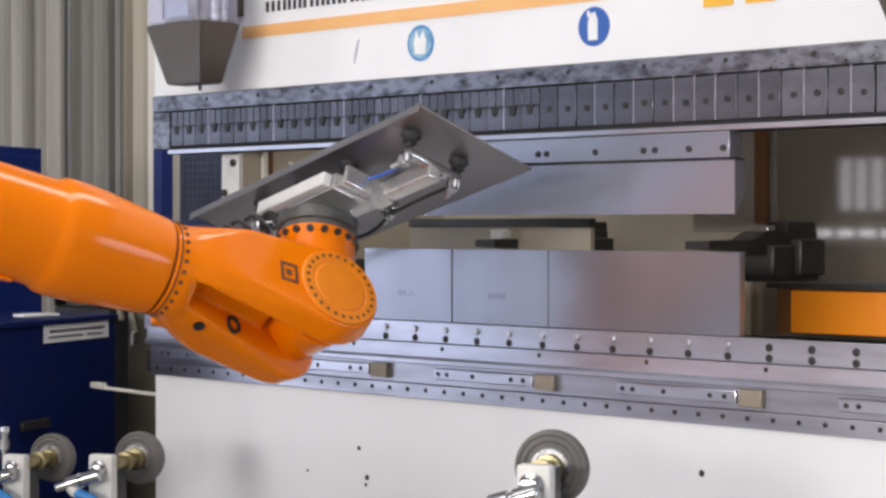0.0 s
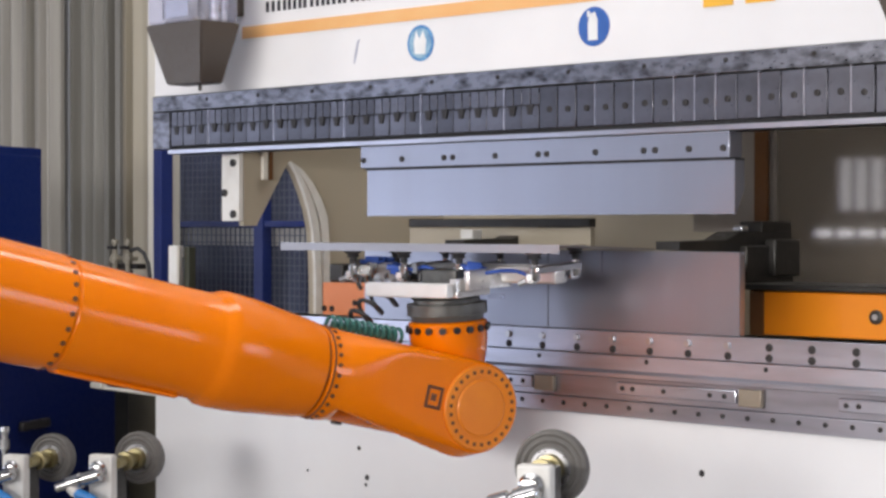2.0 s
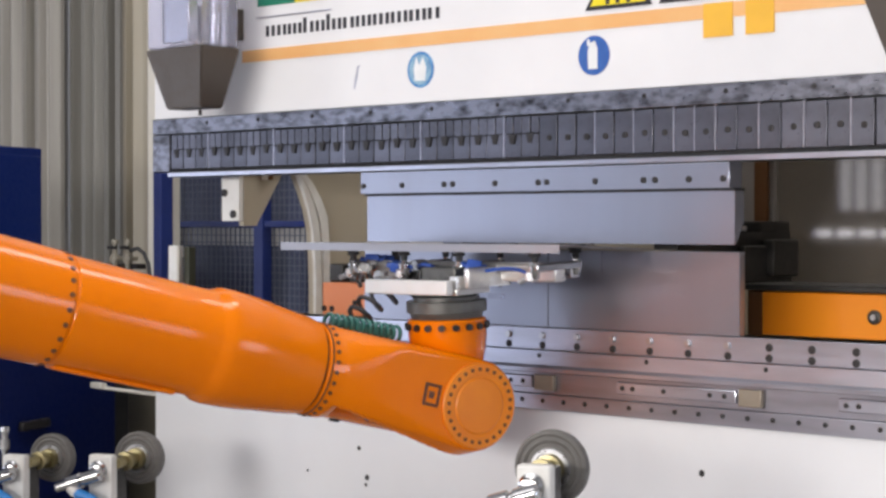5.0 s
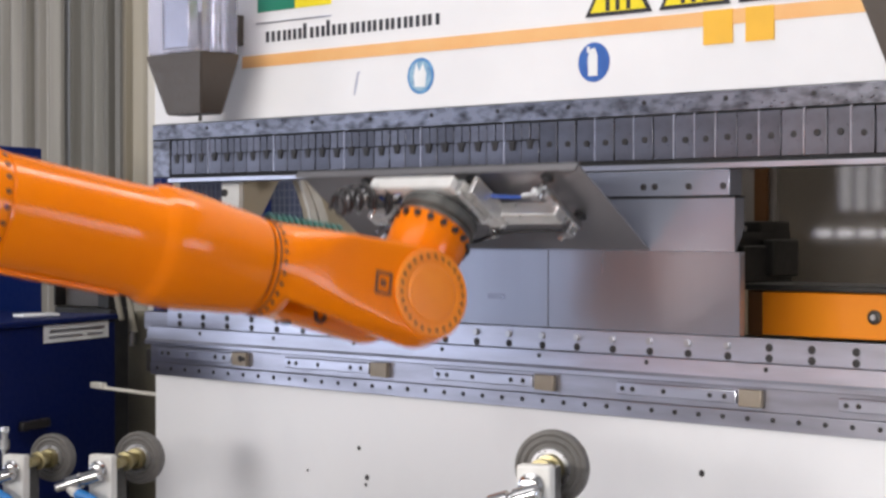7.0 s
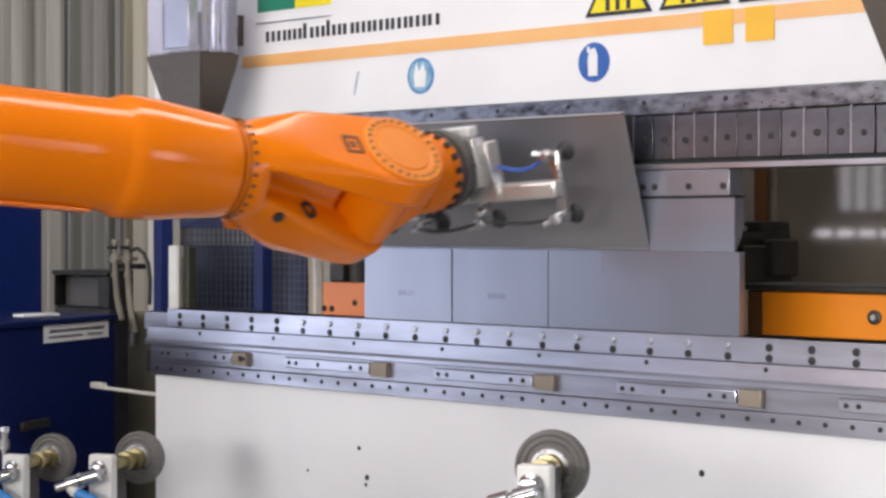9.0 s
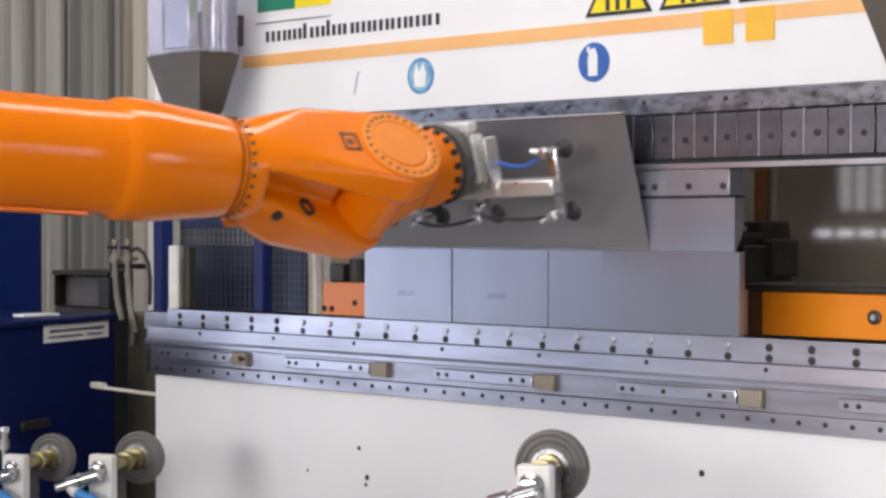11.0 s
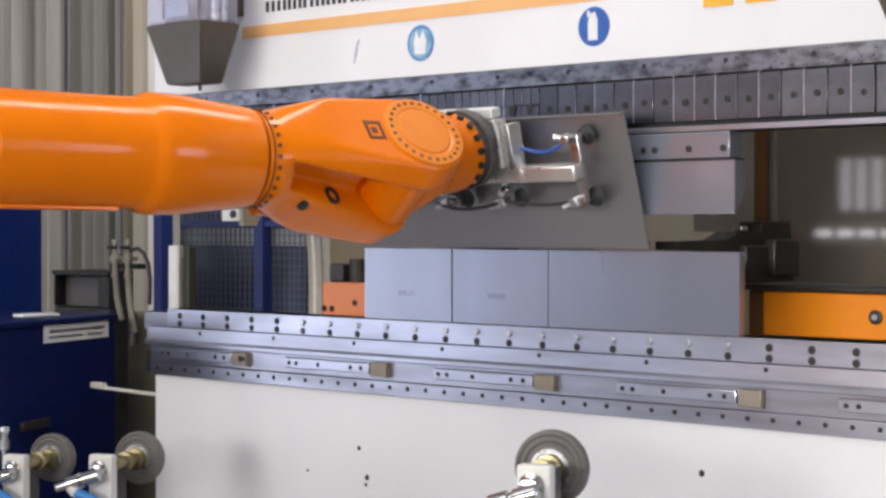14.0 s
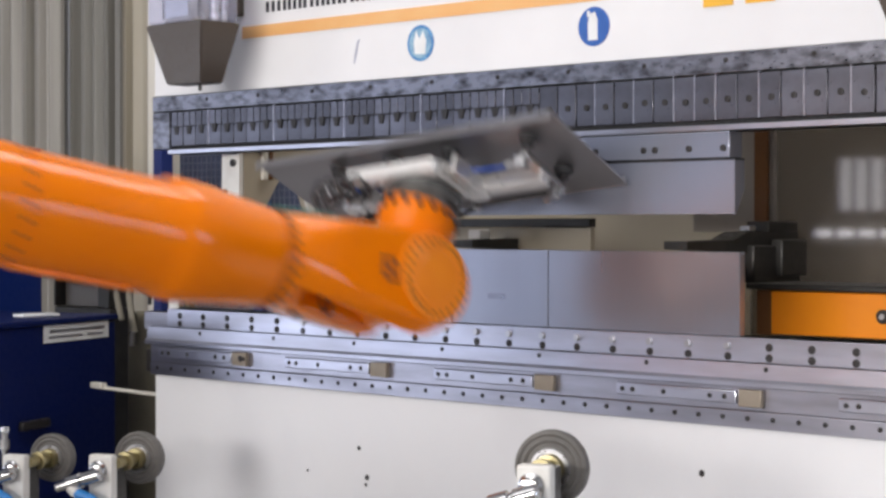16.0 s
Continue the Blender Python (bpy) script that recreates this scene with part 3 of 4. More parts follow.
part("beam_knob", turned(bmesh.new(), [(0, 0.007), (0.003, 0.007)], (2.177, 0.292, 1.037), (0, -1, 0), 12), BRIGHT, gauge)
drive = thing("gauge_drive", "orange gauge drive box with a dark motor", "drive unit")
part("drive_box", B(0.302, 0.53, 0.3, 0.42, 0.93, 1.079, bevel=0.004), DRIVE, drive)
for x, z in ((0.312, 1.0), (0.345, 1.0), (0.445, 1.02)):
    part("drive_bolt", turned(bmesh.new(), [(0, 0.009), (0.004, 0.009)], (x, 0.3, z), (0, -1, 0), 12), SCREW, drive)
bm = B(0.31, 0.37, 0.32, 0.4, 1.08, 1.135, bevel=0.006)
rod(bm, (0.4, 0.36, 1.08), (0.4, 0.36, 1.15), 0.03)
part("drive_motor", bm, GAUGE, drive)
part("gauge_rest", B(0.641, 1.312, 0.33, 0.35, 0.93, 1.245, bevel=0.003), KHAKI, press)
part("gauge_rest_edge", B(0.641, 1.314, 0.326, 0.352, 1.246, 1.27, bevel=0.003), GAUGE, press)

# ---- fence and dark panels behind the throat ----
fence = thing("wire_fence", "blue framed safety fence with dark wire mesh", "fence")
part("fence_panel", B(-2.0, -0.55, 1.45, 1.47, 0.0, 1.75), DARKBLUE, fence)
for x in (-1.74, -1.145, -0.72):
    part("fence_post", B(x, x + 0.055, 1.28, 1.33, 0, 1.8, bevel=0.004), FENCEBLUE, fence)
for z in (0.3, 1.245, 1.72):
    part("fence_rail", B(-1.9, -0.6, 1.29, 1.32, z, z + 0.025, bevel=0.003), FENCEBLUE, fence)
bm = bmesh.new()
for i in range(44):
    x = -1.9 + 0.03 * i
    box(bm, x, x + 0.004, 1.34, 1.344, 0.3, 1.72)
for i in range(47):
    z = 0.31 + 0.03 * i
    box(bm, -1.9, -0.6, 1.345, 1.349, z, z + 0.004)
tagged(part("fence_mesh", bm, mat("fence_wire", (0.17, 0.185, 0.25), 0.5, metal=0.4, bump=0.0), fence), kind="stuff")
part("fence_shelf", B(-1.9, -0.6, 1.36, 1.44, 1.17, 1.24), mat("grey_shelf", (0.45, 0.44, 0.44), 0.5), fence)
setting("column_blue", B(-1.118, -1.072, 0.76, 0.82, 0, 1.55, bevel=0.004), FENCEBLUE, "dark blue steel post beside the press", "post")

# ---- cabinets ----
cab = thing("control_cabinet", "navy blue sheet metal control cabinet with white label", "cabinet", (-0.6, 0.2, 0))
cab.rotation_euler = (0, 0, radians(21))
part("cabinet_body", B(-0.7, 0, -0.78, 0, 0.0, 0.936, bevel=0.006), BLUE, cab)
part("cabinet_top", B(-0.71, 0.008, -0.79, 0.008, 0.938, 0.956, bevel=0.004), BLUE, cab)
part("cabinet_label", B(0.0, 0.002, -0.414, -0.045, 0.882, 0.937), SIGNWHITE, cab, "white label with grey text bars")
bm = bmesh.new()
box(bm, 0.002, 0.003, -0.385, -0.07, 0.913, 0.922)
box(bm, 0.002, 0.003, -0.39, -0.2, 0.895, 0.902)
box(bm, 0.002, 0.003, -0.17, -0.08, 0.895, 0.902)
part("label_bar", bm, RAIL_DARK, cab)
part("cabinet_handle", B(0.0, 0.02, -0.55, -0.4, 0.62, 0.65, bevel=0.006), SCREW, cab)
tagged(part("document", B(-0.66, -0.6, -0.16, -0.02, 0.957, 0.967, bevel=0.003), SIGNWHITE), "flat white paper lying on the blue cabinet", "paper")
tall = thing("tall_cabinet", "bright blue tall metal cabinet", "cabinet", (-1.21, 0.33, 0))
tall.rotation_euler = (0, 0, radians(21))
part("cabinet_body", B(-0.7, 0, -0.5, 0, 0.0, 1.53, bevel=0.006), BLUE2, tall)
part("cabinet_door", B(0.001, 0.014, -0.47, -0.03, 0.1, 1.5, bevel=0.004), BLUE2, tall)
part("cabinet_knob", turned(bmesh.new(), [(0, 0.02), (0.02, 0.018), (0.025, 0.012)], (0.014, -0.33, 1.38), (1, 0, 0), 14), SCREW, tall)
shelf = thing("parts_box", "grey metal parts box behind the cabinets", "box", (-1.7, 0.95, 0))
part("box_body", B(-0.33, 0.05, 0, 0.3, 0.0, 0.915, bevel=0.006), GAUGE, shelf)
part("box_back", B(-0.32, -0.03, 0.05, 0.28, 0.916, 1.04, bevel=0.004), GREYPLATE, shelf, "mottled grey panel set back in the box")
part("box_side", B(-0.028, 0.05, 0, 0.3, 0.916, 1.045, bevel=0.004), GAUGE, shelf)
part("box_side", B(-0.333, -0.321, 0, 0.3, 0.916, 1.045, bevel=0.003), GAUGE, shelf)
part("box_rim", B(-0.335, 0.055, -0.01, 0.31, 1.046, 1.066, bevel=0.004), GAUGE, shelf)

# column with hoses at the end of the press
col = thing("pipe_column", "olive grey service column with hoses", "column", (-0.7, 0.4, 0))
part("column_post", B(-0.1, 0.1, 0, 0.1, 0, 0.95, bevel=0.008), OLIVE, col)
for x, low in ((-0.143, ((-0.143, -0.02, 1.09), (-0.132, -0.02, 1.0), (-0.105, -0.02, 0.92))), (-0.07, ((-0.07, -0.02, 1.09), (-0.062, -0.02, 1.0), (-0.047, -0.02, 0.93), (-0.031, -0.02, 0.88)))):
    part("hose", tube(bmesh.new(), low, 0.011, 10), HOSE, col, "grey khaki hose")
    bm = turned(bmesh.new(), [(1.07, 0.014), (1.085, 0.014), (1.086, 0.01), (1.12, 0.01), (1.121, 0.017), (1.15, 0.017), (1.151, 0.009), (1.185, 0.009), (1.186, 0.013), (1.2, 0.013), (1.203, 0.006)], (x, -0.02, 0), seg=14)
    box(bm, x - 0.022, x + 0.022, -0.03, 0.01, 1.128, 1.142, bevel=0.003)
    part("valve", bm, HOSE, col, "grey brown stop valve")
    part("valve_handle", B(x - 0.03, x + 0.018, -0.034, -0.024, 1.168, 1.18, bevel=0.003), SCREW, col)
part("valve_block", B(-0.18, -0.03, -0.012, 0.03, 1.1, 1.118, bevel=0.004), SCREW, col)
part("hose", tube(bmesh.new(), [(-0.06, -0.015, 1.165), (-0.02, -0.015, 1.172), (0.015, -0.015, 1.155), (0.04, -0.015, 1.12), (0.05, -0.015, 1.06), (0.045, -0.015, 0.98)], 0.007, 10), RUBBER, col, "black curved hose")
part("fitting", rod(bmesh.new(), (-0.031, -0.03, 0.835), (-0.031, -0.03, 0.885), 0.009), BRIGHT, col)


# ---- wheel stands before the bed ----
def wheel_stand(x, y, z, r, label, side=0.0):
    """A rubber wheel on a stub axle in a white bracket on a post."""
    st = thing("wheel_stand", label, "wheel stand", (x, y, 0), group="wheel stands")
    st.rotation_euler = (0, 0, radians(23))
    bm = turned(bmesh.new(), [(-0.02, r * 0.86), (-0.016, r * 0.97), (-0.008, r), (0.008, r), (0.014, r * 0.98), (0.017, r * 0.9), (0.014, r * 0.84), (0.0165, r * 0.8), (0.0175, r * 0.74), (0.013, r * 0.66), (0.016, r * 0.6), (0.016, r * 0.3)], (0, 0, z), (0, -1, 0), 40)
    wh = part("wheel", bm, WHEEL, st, "grey rubber wheel", sharp=40)
    bm = turned(bmesh.new(), [(0.015, r * 0.55), (0.021, r * 0.52), (0.021, r * 0.44), (0.017, r * 0.42)], (0, 0, z), (0, -1, 0), 32)
    on(wh, part("wheel_hub", bm, BRIGHT))
    bm = turned(bmesh.new(), [(0.016, 0.03), (0.035, 0.028), (0.036, 0.018), (0.07, 0.018), (0.071, 0.026), (0.085, 0.026), (0.086, 0.015), (0.13, 0.015)], (0, 0, z), (0, -1, 0), 18)
    part("axle", bm, mat("brassy_axle", (0.36, 0.31, 0.17), 0.35, metal=0.8), st)
    c = side
    part("bracket", B(c - 0.036, c + 0.034, -0.16, -0.125, z - 0.2, z + 0.024, bevel=0.006), BRACKET, st, "white painted bracket")
    # black block added behind the bracket for its dark side
    part("dark_side_block", B(c - 0.028, c + 0.03, -0.124, -0.07, z - 0.16, z + 0.016, bevel=0.005), GAUGE, st)
    bm = turned(bmesh.new(), [(0, 0.026), (0.006, 0.026), (0.01, 0.019), (0.022, 0.017), (0.024, 0.01)], (c - 0.004, -0.16, z - 0.016), (0, -1, 0), 20)
    part("axle_nut", bm, CHROME, st)
    p0, p1 = Vector((c + 0.02, -0.185, z - 0.022)), Vector((c - 0.11, -0.2, z - 0.064))
    bm = turned(bmesh.new(), [(0, 0.012), (0.006, 0.019), (0.05, 0.019), (0.052, 0.015), (0.06, 0.015), (0.062, 0.021), (0.1, 0.021), (0.103, 0.013), (0.136, 0.012)], p0, p1 - p0, 20)
    part("air_cylinder", bm, CHROME, st, "short bright metal air cylinder")
    bm = turned(bmesh.new(), [(0, 0.015), (0.02, 0.017), (0.03, 0.012)], (c - 0.065, -0.2, z - 0.058), (0.75, 0, -0.65), 14)
    part("hose_fitting", bm, BRACKET, st)
    bm = tube(bmesh.new(), arc_pts((c - 0.045, -0.202, z - 0.075), (c + 0.07, -0.215, z - 0.15), (0.01, 0, 0.012)), 0.014, 14)
    part("air_hose", bm, CYANHOSE, st, "bright blue air hose")
    part("post", B(c - 0.03, c + 0.028, -0.155, -0.125, 0.02, z - 0.2), BRACKET, st)
    part("foot", B(-0.12, 0.12, -0.26, -0.02, 0.0, 0.02, bevel=0.004), GAUGE, st)
    return st


wheel_stand(0.309, -0.395, 0.612, 0.072, "grey rubber wheel on a white bracket post", -0.03)
end_stand = wheel_stand(-0.115, -0.385, 0.574, 0.07, "grey rubber wheel on a white bracket post", -0.03)
bm = turned(bmesh.new(), [(0.5, 0.009), (0.6, 0.009), (0.602, 0.016), (0.632, 0.016), (0.634, 0.011), (0.65, 0.011), (0.652, 0.015), (0.668, 0.014)], (-0.114, -0.077, 0), seg=16)
part("air_valve", bm, CHROME, end_stand, "bright upright air valve")
wheel_stand(1.998, -0.66, 0.766, 0.076, "larger grey rubber wheel on a white bracket post", 0.01)

# ---- robot ----
BASE = Vector((1.15, -2.75, 0.0))
robot = thing("industrial_robot", "glossy orange six-axis industrial robot with suction gripper", "robot", BASE)
# unseen pedestal, coloured dark to keep the rails' reflections dark
bm = B(-0.45, 0.45, -0.45, 0.45, 0.0, 0.1, bevel=0.02)
turned(bm, [(0.1, 0.36), (0.42, 0.34), (0.44, 0.38), (0.62, 0.38), (0.66, 0.3)], seg=40)
box(bm, -0.3, 0.3, -0.36, 0.36, 0.6, 1.05, bevel=0.06)
part("robot_base", bm, GAUGE, robot, "unseen robot pedestal, dark grey for the rails' reflection")
bm = bmesh.new()
hull(bm, [(sx * 0.1, math.cos(q) * 0.2, math.sin(q) * 0.2) for sx in (-1, 1) for q in np.linspace(0, 6.1, 20)]
     + [(sx * 0.09, math.cos(q) * 0.15, -0.95 + math.sin(q) * 0.15) for sx in (-1, 1) for q in np.linspace(0, 6.1, 20)])
upper_arm = part("upper_arm", bm, ORANGE, robot)
upper_arm.location = (0, 0, 1)

# forearm: turned body along its axis, distances from the wrist centre
prof = [(0.411, 0.06), (0.411, 0.104), (0.415, 0.109), (0.432, 0.112), (0.47, 0.116), (0.52, 0.121), (0.565, 0.1265), (0.6, 0.129), (0.645, 0.1295), (0.662, 0.1275),
        (0.674, 0.121), (0.685, 0.118), (0.76, 0.1175), (0.9, 0.118), (1.0, 0.119), (1.012, 0.119), (1.015, 0.1165), (1.019, 0.1165), (1.022, 0.121), (1.05, 0.123),
        (1.2, 0.126), (1.26, 0.14), (1.3, 0.16), (1.5, 0.165), (1.56, 0.15), (1.6, 0.12)]
forearm = part("forearm", turned(bmesh.new(), prof, seg=72), ORANGE, robot, "long tubular orange forearm", sharp=28)
bm = bmesh.new()
for q in np.linspace(0, 2 * math.pi, 25)[:-1]:
    rod(bm, (0.121 * math.cos(q), 0.121 * math.sin(q), 1.03), (0.124 * math.cos(q), 0.124 * math.sin(q), 1.03), 0.006, 6)
part("forearm_bolt_ring", bm, JOINT, forearm)
bm = B(-0.035, 0.035, -0.124, -0.112, 0.72, 1.0, bevel=0.008)
part("forearm_cover", bm, ORANGE, forearm)
part("wrist_seal", turned(bmesh.new(), [(0.407, 0.09), (0.407, 0.101), (0.4185, 0.101), (0.4185, 0.09)], seg=48), JOINT, forearm)

# wrist housing: origin at the wrist centre, x towards the cap, z back along the forearm
N0, N1 = -0.19, 0.112


def circle(c, r, axis, n=28, a0=0.0, a1=2 * math.pi):
    out = []
    for i in range(n):
        q = a0 + (a1 - a0) * i / n
        if axis == "z":
            out.append((c[0] + r * math.cos(q), c[1] + r * math.sin(q), c[2]))
        else:
            out.append((c[0], c[1] + r * math.cos(q), c[2] + r * math.sin(q)))
    return out


bm = bmesh.new()
H = math.pi / 2
hull(bm, circle((0, 0, 0.405), 0.106, "z") + circle((0, 0, 0.365), 0.108, "z") + circle((-0.01, 0.0, 0.34), 0.104, "z"))
hull(bm, circle((0.0, 0.0, 0.37), 0.106, "z", 18, -0.75, H) + circle((N1, 0, 0), 0.106, "x") + circle((0.05, -0.004, 0), 0.115, "x") + circle((0.06, -0.014, 0.02), 0.113, "x") + circle((0.112, 0.016, 0.2), 0.08, "x") + circle((0.05, 0.02, 0.2), 0.076, "x"))
hull(bm, circle((-0.01, 0.0, 0.37), 0.103, "z", 20, H, 3 * H + 0.5) + circle((N0, 0, 0.03), 0.085, "x") + circle((-0.135, 0, 0.02), 0.1, "x") + circle((N0 + 0.005, 0, 0.2), 0.06, "x") + circle((-0.14, 0, 0.24), 0.085, "x"))
hull(bm, [(x, y, z) for x in (-0.15, 0.06) for y, z in ((0.09, 0.35), (-0.045, 0.35), (0.07, 0.1), (-0.025, 0.1), (-0.02, 0.25))])
wrist = part("wrist_housing", bm, ORANGE, robot, "forked orange wrist housing with round bolted cap")
rm = wrist.modifiers.new("fuse", "REMESH")
rm.mode, rm.voxel_size, rm.use_smooth_shade = "VOXEL", 0.0045, True
sm = wrist.modifiers.new("soften", "SMOOTH")
sm.factor, sm.iterations = 0.5, 12
cap = part("wrist_cap", turned(bmesh.new(), [(N1 - 0.01, 0.1), (N1 + 0.0035, 0.1), (N1 + 0.006, 0.097), (N1 + 0.006, 0.073), (N1 + 0.004, 0.069), (N1 + 0.004, 0.066), (N1 + 0.007, 0.063), (N1 + 0.0075, 0.02), (N1 + 0.0075, 0.001)], d=(1, 0, 0), seg=56), ORANGE_CAP, wrist, "round orange joint cap", sharp=25)
boltm = mesh_of("cap_bolt", turned(bmesh.new(), [(0, 0.0048), (0.0018, 0.0048), (0.002, 0.003)], d=(1, 0, 0), seg=8), JOINT)
for i in range(26):
    q = 2 * math.pi * i / 26
    share("cap_bolt", boltm, wrist, pose(N1 + 0.0052, 0.0855 * math.cos(q), 0.0855 * math.sin(q)))
bm = bmesh.new()
for q in np.linspace(0, 2 * math.pi, 29)[:-1]:
    rod(bm, (0.1055 * math.cos(q), 0.1055 * math.sin(q), 0.385), (0.1095 * math.cos(q), 0.1095 * math.sin(q), 0.385), 0.005, 6)
part("wrist_bolt_ring", bm, JOINT, wrist)
part("wrist_seam", turned(bmesh.new(), [(0.396, 0.1), (0.396, 0.1085), (0.3985, 0.1085), (0.3985, 0.1)], seg=48), JOINT, wrist)
# square emblem beside the cap
bm = bmesh.new()
box(bm, 0, 0.004, -0.026, 0.026, 0.0, 0.007), box(bm, 0, 0.004, -0.026, 0.026, 0.037, 0.044)
box(bm, 0, 0.004, -0.026, -0.019, 0.007, 0.037), box(bm, 0, 0.004, 0.019, 0.026, 0.007, 0.037), box(bm, 0, 0.004, -0.008, 0.008, 0.016, 0.03)
em = part("emblem", bm, JOINT, wrist, "dark square emblem")
em.matrix_basis = pose(0.1095, 0.0, 0.11, 0, 1, 0)
# dark rimmed disc put in for the shaded hole of the recess
bm = turned(bmesh.new(), [(0, 0.022), (0.011, 0.022), (0.012, 0.016), (0.004, 0.014)], (-0.045, -0.066, 0.198), (0.94, -0.07, -0.34), 18)
part("wrist_dark_disc", bm, SCREW, wrist, "dark disc standing in for a hole in the recess")
part("wrist_dark_disc", turned(bmesh.new(), [(0, 0.013), (0.012, 0.013), (0.013, 0.006)], (-0.034, -0.094, 0.287), (0.1, -1, 0), 14), SCREW, wrist)

# hand: origin at the wrist centre, x along the tilt axis, z towards the tool
bm = turned(bmesh.new(), [(-0.118, 0.078), (-0.113, 0.084), (0.026, 0.084), (0.029, 0.08)], d=(1, 0, 0), seg=40)
hull(bm, circle((-0.105, 0, 0), 0.08, "x") + circle((0.025, 0, 0), 0.08, "x") + circle((-0.012, 0, 0.12), 0.083, "z"))
turned(bm, [(0.1, 0.085), (0.125, 0.09), (0.155, 0.0935), (0.197, 0.0935), (0.2, 0.088)], (-0.012, 0, 0), seg=48)
hand_ob = part("wrist_hand", bm, ORANGE, robot, "orange tilting wrist hand", sharp=28)
bm = bmesh.new()
for q in np.linspace(0, 2 * math.pi, 19)[:-1]:
    rod(bm, (-0.012 + 0.091 * math.cos(q), 0.091 * math.sin(q), 0.182), (-0.012 + 0.101 * math.cos(q), 0.101 * math.sin(q), 0.182), 0.0085, 8)
part("hand_bolt_ring", bm, SCREW, hand_ob)
bm = turned(bmesh.new(), [(0.199, 0.07), (0.201, 0.085), (0.213, 0.088), (0.215, 0.096), (0.241, 0.096), (0.243, 0.08), (0.252, 0.08)], (-0.012, 0, 0), seg=40)
part("tool_changer", bm, COLLAR, hand_ob, "dark grey tool changer ring", sharp=28)
bm = tube(bmesh.new(), coil_pts((-0.05, 0.118, 0.355), (-0.045, 0.128, 0.16), 0.016, 12), 0.0048, 6)
part("coiled_hose", bm, GREENHOSE, wrist, "teal coiled air hose")
bm = tube(bmesh.new(), coil_pts((-0.11, -0.03, 0.27), (-0.12, -0.2, 0.14), 0.028, 6, sag=(-0.05, -0.02, 0.02)), 0.006, 6)
part("coiled_hose", bm, RUBBER, hand_ob, "black coiled cable")

# gripper: origin in the hub, x along the bar, y towards the bend, z towards the sheet
bm = B(-0.11, 0.075, -0.055, 0.065, -0.014, 0.002, bevel=0.004)
hull(bm, [(x, y, z) for x, y in ((0.05, -0.05), (0.07, -0.05), (0.06, 0.1), (0.11, 0.1), (0.115, 0.08)) for z in (0.003, 0.03)])
gripper = part("gripper", bm, ALU, robot, "aluminium suction gripper frame")
part("bracket_arm", B(-0.2, 0.068, -0.082, -0.057, -0.012, 0.022, bevel=0.004), PALEALU, gripper, "pale angled bracket arm")
bm = B(-0.34, 0.275, 0.066, 0.106, 0.012, 0.054, bevel=0.006)
box(bm, -0.335, 0.27, 0.08, 0.092, 0.0545, 0.056)
part("gripper_bar", bm, ALU, gripper)
part("bar_slot", B(-0.24, 0.275, 0.1064, 0.1074, 0.029, 0.037), SCREW, gripper)
bm = B(0.085, 0.1, -0.04, 0.09, 0.003, 0.05, bevel=0.004)
part("gripper_bracket", bm, ALU, gripper)
part("manifold", B(-0.06, 0.05, -0.03, 0.04, 0.003, 0.05, bevel=0.005), COLLAR, gripper)
cup = mesh_of("suction_cup", turned(bmesh.new(), [(0.0, 0.008), (0.012, 0.009), (0.014, 0.017), (0.02, 0.013), (0.026, 0.02), (0.031, 0.024), (0.033, 0.024)], seg=18), RUBBER)
stem = mesh_of("cup_stem", turned(bmesh.new(), [(-0.04, 0.009), (-0.03, 0.011), (-0.01, 0.011), (-0.009, 0.007), (0.002, 0.007)], seg=12), CHROME)
armm = mesh_of("cross_arm", B(-0.014, 0.014, 0.0, 0.165, 0.028, 0.046, bevel=0.004), CHROME)
elbow = mesh_of("air_elbow", box(rod(bmesh.new(), (0, 0, 0), (0.03, 0, -0.012), 0.007), -0.012, 0.01, -0.012, 0.012, -0.012, 0.012, bevel=0.003), BRIGHT)
for x in (0.262, 0.03, -0.15, -0.325):
    share("cross_arm", armm, gripper, pose(x, 0.0, 0.012))
    for y in (0.008, 0.158):
        share("suction_cup", cup, gripper, pose(x, y, 0.062))
        share("cup_stem", stem, gripper, pose(x, y, 0.064))
        share("air_elbow", elbow, gripper, pose(x - 0.012, y, 0.03, 0, 0, 200 if y < 0.1 else 160))
fitting = mesh_of("air_fitting", rod(box(bmesh.new(), -0.014, 0.014, -0.01, 0.01, -0.016, 0.012, bevel=0.003), (0, 0, -0.012), (0.004, 0.012, -0.034), 0.006), CHROME)
rnd = random.Random(9)
for x, y in ((0.04, 0.13), (0.02, 0.04), (-0.05, 0.1), (-0.1, 0.06), (-0.22, 0.09), (-0.27, 0.08), (-0.14, 0.12), (-0.17, 0.03), (-0.02, 0.02), (-0.33, 0.12)):
    share("air_fitting", fitting, gripper, pose(x, y, 0.03 + rnd.uniform(-0.012, 0.01), rnd.uniform(-15, 15), rnd.uniform(-15, 15), rnd.uniform(0, 360)))
